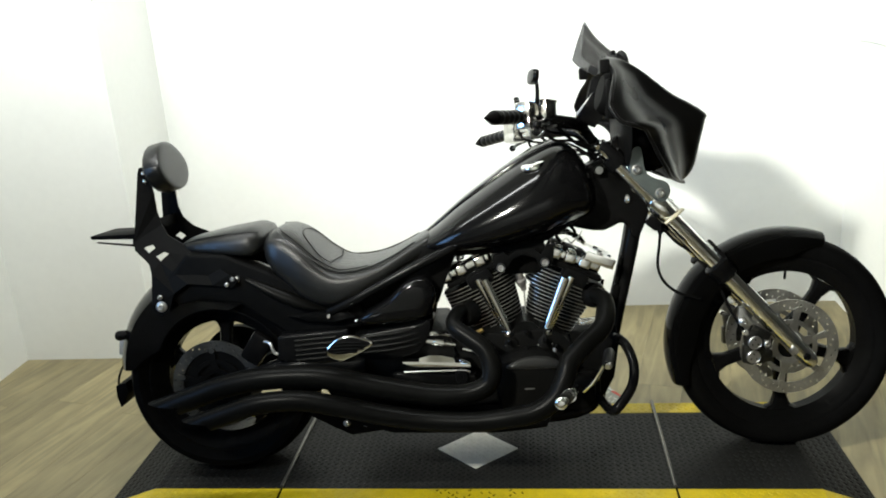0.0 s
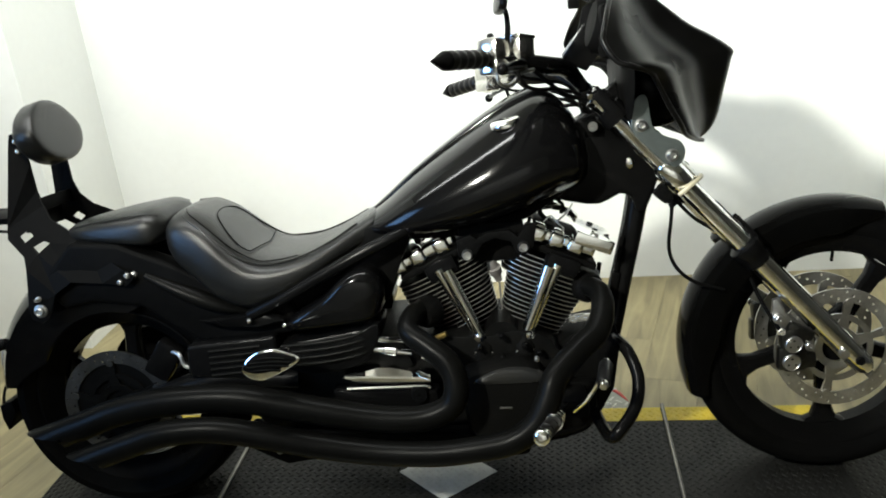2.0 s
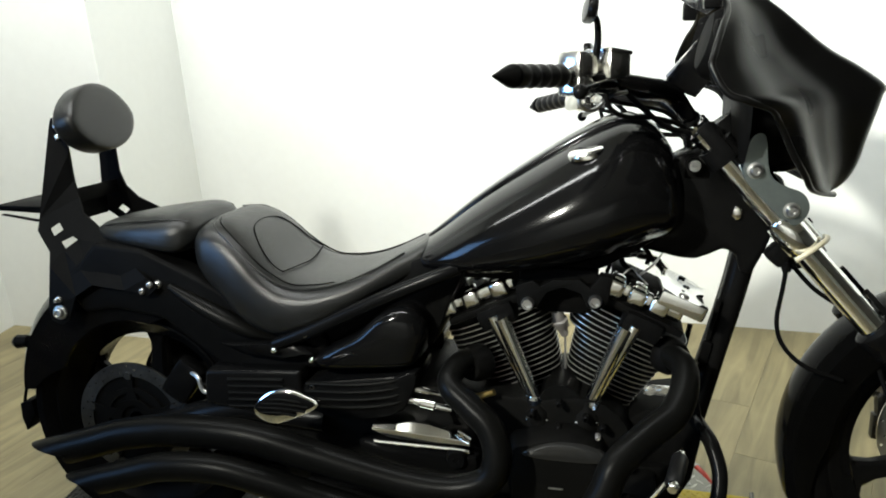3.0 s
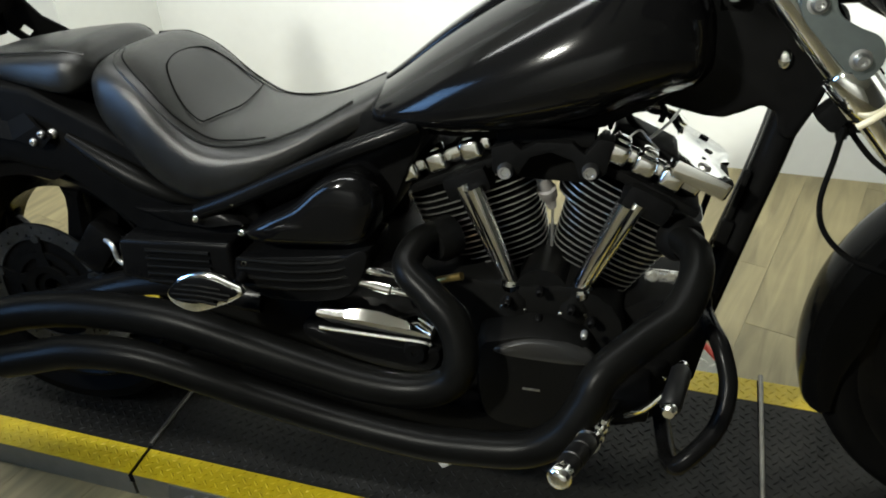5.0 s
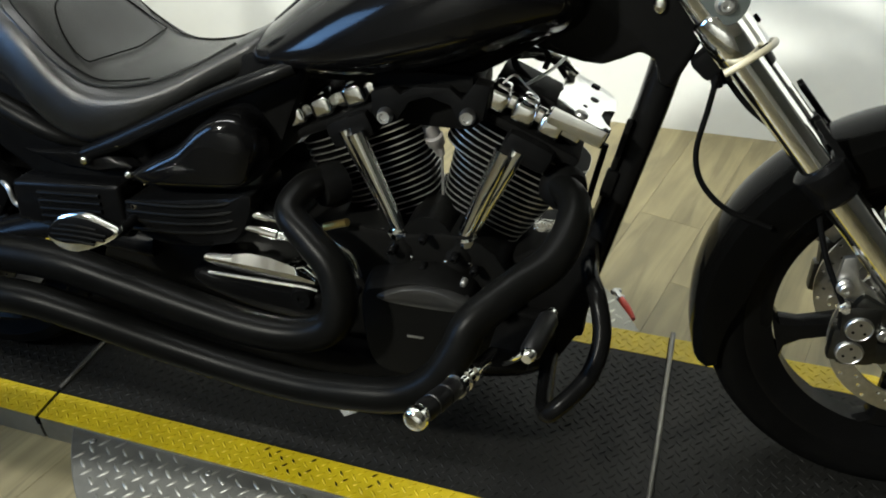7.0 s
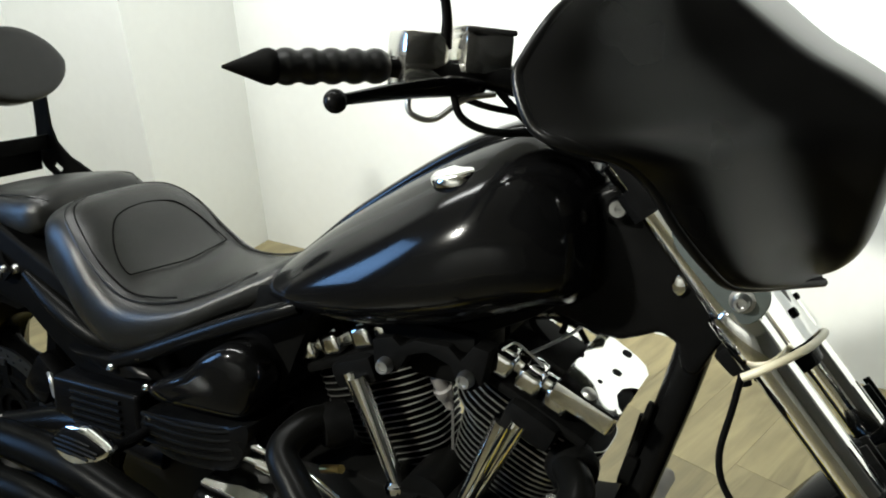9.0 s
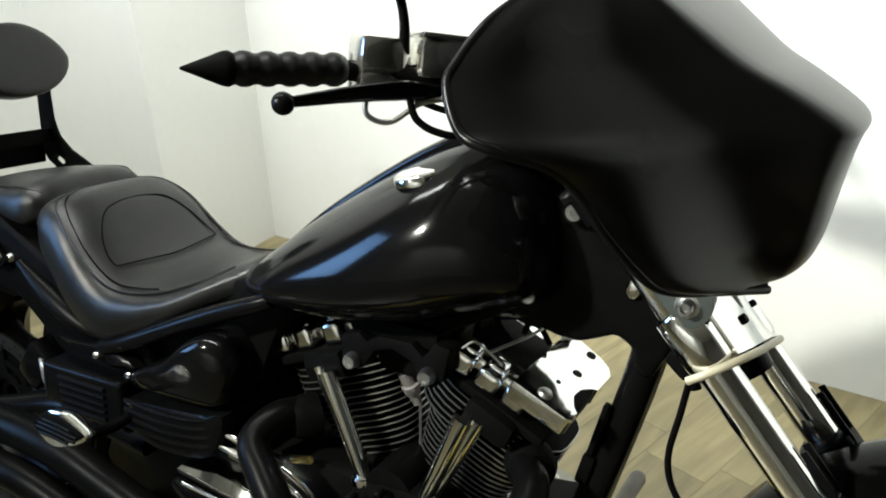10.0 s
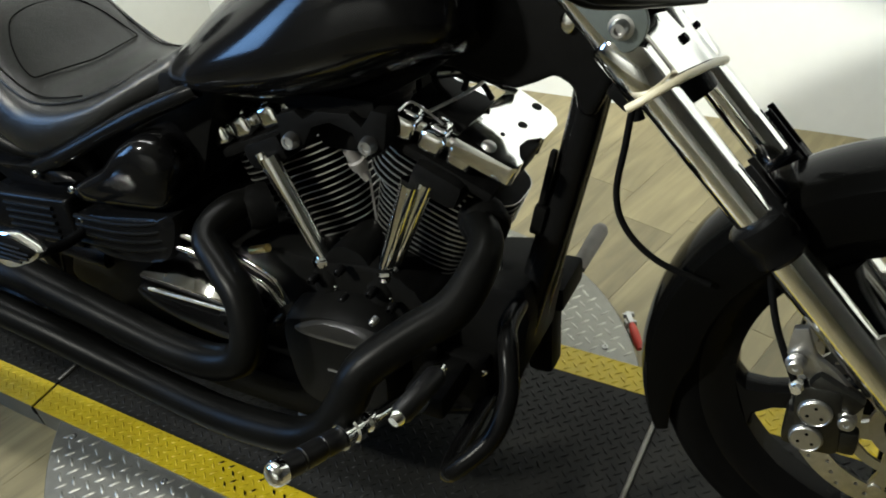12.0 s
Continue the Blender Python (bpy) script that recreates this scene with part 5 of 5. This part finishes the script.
part("mount_stay", tube([(0.40, 0.15, 0.36), (0.412, 0.16, 0.43), (0.425, 0.16, 0.50)], 0.006, 8), MATTE, mount, draw=0.045)
stand = part("side_stand", tube([(0.12, 0.12, 0.14), (0.11, 0.22, 0.10), (0.10, 0.335, 0.060)], 0.012), FRAME, bike, "black side stand resting on the deck", draw=0.045)
part("stand_foot", box(0.10, 0.342, 0.050, 0.07, 0.035, 0.010, 0.004, rot("X", 13)), FRAME, stand, draw=0.045)

# handlebar and controls, turned and tilted alone to fit the camera's view
GRASP = Vector((0.10, -0.35, 1.065))
TURNED = Matrix.Translation((0.012, 0.045, 0.001)) @ Matrix.Translation(GRASP) @ Matrix.Rotation(radians(3.0), 4, Vector((-0.66, 0, 0.75))) @ Matrix.Rotation(radians(-4.5), 4, "X") @ Matrix.Translation(-GRASP)
part("handlebar", tube([(0.395, 0.0, 1.010), (0.385, -0.06, 1.015), (0.345, -0.115, 1.052), (0.290, -0.190, 1.058), (0.225, -0.255, 1.066), (0.150, -0.325, 1.068), (0.075, -0.425, 1.060)], [0.016, 0.016, 0.021, 0.021, 0.016, 0.013, 0.013]), FRAME, bike, "black handlebar", draw=0.045, shift=TURNED)
part("handlebar", tube([(0.395, 0.0, 1.010), (0.385, 0.06, 1.015), (0.345, 0.115, 1.052), (0.290, 0.190, 1.058), (0.225, 0.255, 1.066), (0.150, 0.325, 1.068), (0.075, 0.425, 1.060)], [0.016, 0.016, 0.021, 0.021, 0.016, 0.013, 0.013]), FRAME, bike, "black handlebar", draw=0.045, shift=TURNED)
part("riser", join(rod((0.405, -0.035, 0.950), (0.392, -0.035, 1.015), 0.018), rod((0.405, 0.035, 0.950), (0.392, 0.035, 1.015), 0.018)), FRAME, bike, draw=0.045, shift=TURNED)
for side in (-1, 1):
    a, b = Vector((0.142, side * 0.335, 1.068)), Vector((0.066, side * 0.448, 1.058))
    stops = [(0, 0.016)]
    for k in range(5):
        stops += [((k + 0.10) / 5, 0.0178), ((k + 0.3) / 5, 0.0202), ((k + 0.5) / 5, 0.0208), ((k + 0.7) / 5, 0.0202), ((k + 0.90) / 5, 0.0178)]
    grip = part("hand_grip", stepped(a, b, stops + [(1, 0.0175)], 20), GRIP, bike, "ribbed black rubber grip", draw=0.045, shift=TURNED)
    part("spike_end", stepped(b, b + (b - a).normalized() * 0.058, [(0, 0.0185), (0.08, 0.0205), (0.2, 0.0195), (1, 0.0015)], 20), MATTE, grip, "pointed black grip end", draw=0.045, shift=TURNED)
    way = (b - a).normalized()
    turn = Matrix.Rotation(math.atan2(way.y, way.x), 4, "Z")
    housing = part("switch_housing", join(box(0, 0, 0.018, 0.062, 0.050, 0.046, 0.009), box(0, 0, -0.020, 0.060, 0.048, 0.034, 0.008), box(0.0, 0, 0.0, 0.056, 0.044, 0.02, 0.002)), SILVER, bike, "polished alloy switch housing", bend=Matrix.Translation((0.166, side * 0.300, 1.072)) @ turn, draw=0.045, shift=TURNED)
    part("reservoir", join(box(0, 0, 0.010, 0.070, 0.052, 0.050, 0.006), box(0, 0, 0.037, 0.074, 0.056, 0.008, 0.003), box(0.01, 0.0, -0.022, 0.05, 0.03, 0.02, 0.006)), SILVER, bike, "polished alloy fluid reservoir", bend=Matrix.Translation((0.222, side * 0.245, 1.082)) @ turn, draw=0.045, shift=TURNED)
    lever = part("hand_lever", tube([(0.235, side * 0.262, 1.050), (0.220, side * 0.330, 1.050), (0.195, side * 0.400, 1.042), (0.176, side * 0.480, 1.031)], [0.012, 0.0155, 0.0125, 0.008], flat=0.6), FRAME, bike, "black hand lever", draw=0.045, shift=TURNED)
    part("lever_tip", ball((0.173, side * 0.490, 1.029), 0.0125), FRAME, lever, draw=0.045, shift=TURNED)
    mirror = part("mirror_stem", tube([(0.195, side * 0.285, 1.095), (0.200, side * 0.298, 1.130), (0.198, side * 0.312, 1.160), (0.192, side * 0.330, 1.172)], [0.008, 0.0065, 0.006, 0.006], 10), FRAME, bike, "black mirror stem", draw=0.045, shift=TURNED)
    part("mirror_head", dome(rounded([(-0.042, -0.014), (-0.034, 0.016), (0.030, 0.020), (0.044, 0.0), (0.023, -0.020)], 4), [(-0.008, 0.8), (-0.006, 0.96), (0.004, 1.0), (0.010, 0.9), (0.012, 0.6)]), FRAME, mirror, bend=Matrix.Translation((0.186, side * 0.345, 1.178)) @ rot("Z", -90 * side - side * 8) @ rot("X", 8), draw=0.045, shift=TURNED)
    part("control_cable", tube([(0.215, side * 0.300, 1.046), (0.225, side * 0.290, 1.015), (0.255, side * 0.265, 1.000), (0.310, side * 0.215, 1.000), (0.370, side * 0.150, 0.985), (0.420, side * 0.08, 0.94)], 0.0048, 8), RUBBER, bike, "black control cable", draw=0.045, shift=TURNED)
    part("control_cable", tube([(0.200, side * 0.285, 1.045), (0.235, side * 0.250, 1.030), (0.280, side * 0.215, 1.022), (0.340, side * 0.160, 1.010), (0.400, side * 0.07, 0.96)], 0.0042, 8), RUBBER, bike, "black control cable", draw=0.045, shift=TURNED)
    part("brake_hose", tube([(0.240, side * 0.245, 1.060), (0.285, side * 0.235, 1.018), (0.330, side * 0.220, 0.985), (0.380, side * 0.180, 0.975), (0.440, side * 0.13, 0.98)], 0.0052, 8), RUBBER, bike, "black brake hose", draw=0.045, shift=TURNED)
part("metal_line", tube([(0.170, -0.320, 1.050), (0.172, -0.325, 1.018), (0.195, -0.305, 1.010), (0.225, -0.285, 1.036), (0.255, -0.262, 1.045)], 0.0036, 10), ALLOY, bike, "bare metal control line", draw=0.045, shift=TURNED)
part("brake_hose", tube([(0.580, -0.100, 0.700), (0.575, -0.104, 0.650), (0.568, -0.108, 0.580), (0.585, -0.110, 0.530), (0.630, -0.110, 0.490), (0.700, -0.105, 0.465)], 0.0046, 10), RUBBER, bike, "black front brake hose", draw=0.02)
part("brake_hose", tube([(0.585, -0.06, 0.700), (0.640, -0.05, 0.640), (0.700, -0.05, 0.600), (0.74, -0.07, 0.575)], 0.0046, 10), RUBBER, bike, "black front brake hose", draw=0.02)
part("brake_hose", tube([(0.765, -0.075, 0.500), (0.788, -0.112, 0.430), (0.824, -0.142, 0.364)], 0.0048, 10), RUBBER, bike, "black caliper hose", draw=0.02)
part("hose_junction", join(box(0.565, -0.06, 0.708, 0.040, 0.05, 0.035, 0.008, rot("Y", 40)), rod((0.575, -0.075, 0.70), (0.585, -0.075, 0.675), 0.008), rod((0.590, -0.05, 0.70), (0.600, -0.05, 0.678), 0.008)), MATTE, bike, draw=0.02)

# batwing fairing
# height, front corner (ahead, out), rear lip (ahead, out)
LEVELS = [(1.218, 0.424, 0.126, 0.415, 0.133), (1.203, 0.459, 0.2, 0.412, 0.2), (1.168, 0.509, 0.215, 0.415, 0.285), (1.133, 0.556, 0.2, 0.4, 0.355), (1.098, 0.604, 0.179, 0.388, 0.39), (1.076, 0.649, 0.163, 0.385, 0.402), (1.039, 0.709, 0.137, 0.407, 0.414), (1.027, 0.708, 0.133, 0.437, 0.414), (1.012, 0.704, 0.13, 0.477, 0.382), (0.988, 0.699, 0.126, 0.497, 0.35), (0.942, 0.692, 0.105, 0.523, 0.325), (0.899, 0.686, 0.089, 0.552, 0.295), (0.874, 0.679, 0.074, 0.57, 0.26), (0.86, 0.672, 0.065, 0.593, 0.21), (0.846, 0.66, 0.057, 0.621, 0.14), (0.835, 0.642, 0.047, 0.652, 0.077)]
OUT = [(0.00, 0.00), (0.038, 0.105), (0.092, 0.235), (0.18, 0.375), (0.32, 0.505), (0.50, 0.612), (0.69, 0.71), (0.85, 0.80), (0.95, 0.89), (1.0, 1.0)]


def fairing_skin():
    """Level sections: a gently crowned front between the corners, wings swept back to a lip."""
    fine = [smooth_values([r[i] for r in LEVELS], 4) for i in range(5)]
    rings = []
    for z, xc, yc, xr, yr in zip(*fine):
        wing = smooth_path([(xc + (xr - xc) * g, yc + (yr - yc) * s, z) for s, g in OUT], 3)
        front = [Vector((xc + 0.010 * (1 - q * q), yc * q, z)) for q in (-0.75, -0.5, -0.25, 0, 0.25, 0.5, 0.75)]
        rings.append([Vector((v.x, -v.y, z)) for v in reversed(wing)] + front + wing)
    return skin(rings, caps=False, loop=False)


shell = fairing_skin()
for _ in range(6):
    bmesh.ops.smooth_vert(shell, verts=[v for v in shell.verts if not v.is_boundary], factor=0.5, use_axis_x=True, use_axis_y=True, use_axis_z=True)
fairing = part("fairing", shell, FAIR, bike, "glossy black batwing fairing", angle=75)
thick = fairing.modifiers.new("thickness", "SOLIDIFY")
thick.thickness, thick.offset = 0.006, 0
for side in (-1, 1):
    part("rim", tube([(xr, side * yr, z) for z, xc, yc, xr, yr in LEVELS], 0.0055, 10), FAIR, fairing)
    part("speaker_pod", join(stepped((0.455, side * 0.185, 1.105), (0.395, side * 0.190, 1.120), [(0, 0.060), (0.5, 0.066), (0.8, 0.062), (1, 0.050)], 24), box(0.43, side * 0.23, 1.10, 0.05, 0.06, 0.12, 0.02)), POD, fairing, "dark inner fairing pod", draw=0.06)
    part("inner_clip", box(0.395, side * 0.300, 1.19, 0.03, 0.02, 0.04, 0.006), FRAME, fairing, draw=0.06)
part("inner_panel", dome(rounded([(-0.19, 0.90), (-0.24, 1.10), (-0.17, 1.23), (0.17, 1.23), (0.24, 1.10), (0.19, 0.90)], 5), [(0.48, 1.0), (0.47, 0.95), (0.465, 0.5)]), MATTE, fairing, "dark inner fairing panel", bend=Matrix(((0, 1, 0, 0), (1, 0, 0, 0), (0, 0, 1, 0), (0, 0, 0, 1))), draw=0.06)
part("headlight_shell", ball((0.560, 0, 0.965), 0.100, 24, (1, 1.1, 1)), FRAME, bike, "black headlamp shell inside the fairing", draw=0.06)
gauge = part("speedometer", stepped((0.420, 0, 1.045), (0.365, 0, 1.085), [(0, 0.040), (0.6, 0.050), (0.95, 0.050), (1, 0.044)], 28), FRAME, bike, "black round speedometer", draw=0.06)
part("gauge_glass", stepped((0.367, 0, 1.0835), (0.3635, 0, 1.0865), [(0, 0.043), (1, 0.040)], 28), LENS, gauge, draw=0.06)
screen = []
for j in range(13):
    v = j / 12
    row = []
    for k in range(33):
        q = -1 + k / 16
        x0, z0 = 0.478 - 0.055 * abs(q) ** 1.9, 1.226 - 0.045 * q * q
        x1, z1 = 0.376 - 0.030 * abs(q) ** 1.9, 1.338 - 0.105 * abs(q) ** 2.2
        row.append(Vector((x0 + (x1 - x0) * v - 0.012 * math.sin(math.pi * v), 0.192 * q * (1 - 0.10 * v), z0 + (z1 - z0) * v)))
    screen.append(row)
wind = part("windshield", skin(screen, caps=False, loop=False), SMOKE, bike, "smoked acrylic windshield", angle=60, draw=0.06)
wind.visible_shadow = False
thick = wind.modifiers.new("thickness", "SOLIDIFY")
thick.thickness = 0.004
for y in (-0.12, 0.12):
    part("screen_screw", ball((0.450, y, 1.236), 0.008), FRAME, wind, draw=0.06)


# ---- floor planks ----
PLANK_W, PLANK_L = 0.180, 1.220
c, s = math.cos(radians(FLOOR_TURN)), math.sin(radians(FLOOR_TURN))


def plank_solid():
    return box(0, 0, -0.006, PLANK_W - 0.0006, PLANK_L - 0.0008, 0.012, 0.0005, segments=1)


def trimmed(m, cuts):
    """A plank cut back along walls; cuts: (point on the wall, outward normal), in the room."""
    bm = plank_solid()
    bm.transform(m)
    for point, out in cuts:
        cut = bmesh.ops.bisect_plane(bm, geom=bm.verts[:] + bm.edges[:] + bm.faces[:], plane_co=point, plane_no=out, clear_outer=True)
    bm.transform(m.inverted())
    return bm


plank_mesh = bpy.data.meshes.new("plank")
bm = plank_solid()
bm.to_mesh(plank_mesh)
bm.free()
plank_mesh.materials.append(OAK)
rng = random.Random(11)
rest = []
for i in range(-40, 41):
    shift = rng.uniform(0, PLANK_L)
    for j in range(-8, 8):
        u, v = i * PLANK_W, j * PLANK_L + shift
        x, y = c * u - s * v, s * u + c * v
        m = pose(x, y, 0.0, 0, 0, FLOOR_TURN)
        ends = [m @ Vector((a * PLANK_W / 2, b * PLANK_L / 2, 0)) for a in (-1, 1) for b in (-1, 1)]
        east, west = (RIGHT, LEFT) if y > 0.35 else (4.0, -4.0 if y < -0.4 else LEFT)
        walls = [(Vector((0, BACK, 0)), Vector((0, 1, 0))), (Vector((0, FRONT, 0)), Vector((0, -1, 0))), (Vector((east, 0, 0)), Vector((1, 0, 0))), (Vector((west, 0, 0)), Vector((-1, 0, 0)))]
        cuts = [w for w in walls if any((p - w[0]).dot(w[1]) > 0 for p in ends)]
        if any(all((p - w[0]).dot(w[1]) > 0 for p in ends) for w in cuts):
            continue
        seen = -2.9 < x < 2.4 and -2.6 < y < 2.0
        if cuts:
            bm = trimmed(m, cuts)
            if len(bm.faces) < 4:
                bm.free()
                continue
        if not seen:
            if not cuts:
                bm = plank_solid()
            bm.transform(m)
            rest.append(bm)
            continue
        mesh = plank_mesh
        if cuts:
            mesh = bpy.data.meshes.new("plank")
            bm.to_mesh(mesh)
            bm.free()
            mesh.materials.append(OAK)
        ob = new("plank", mesh)
        ob.parent = floor
        ob.matrix_world = m
far = part("far_planking", join(*rest), OAK, floor, smooth=False)
tagged(far, "pale oak vinyl planks of the workshop floor", kind="stuff")
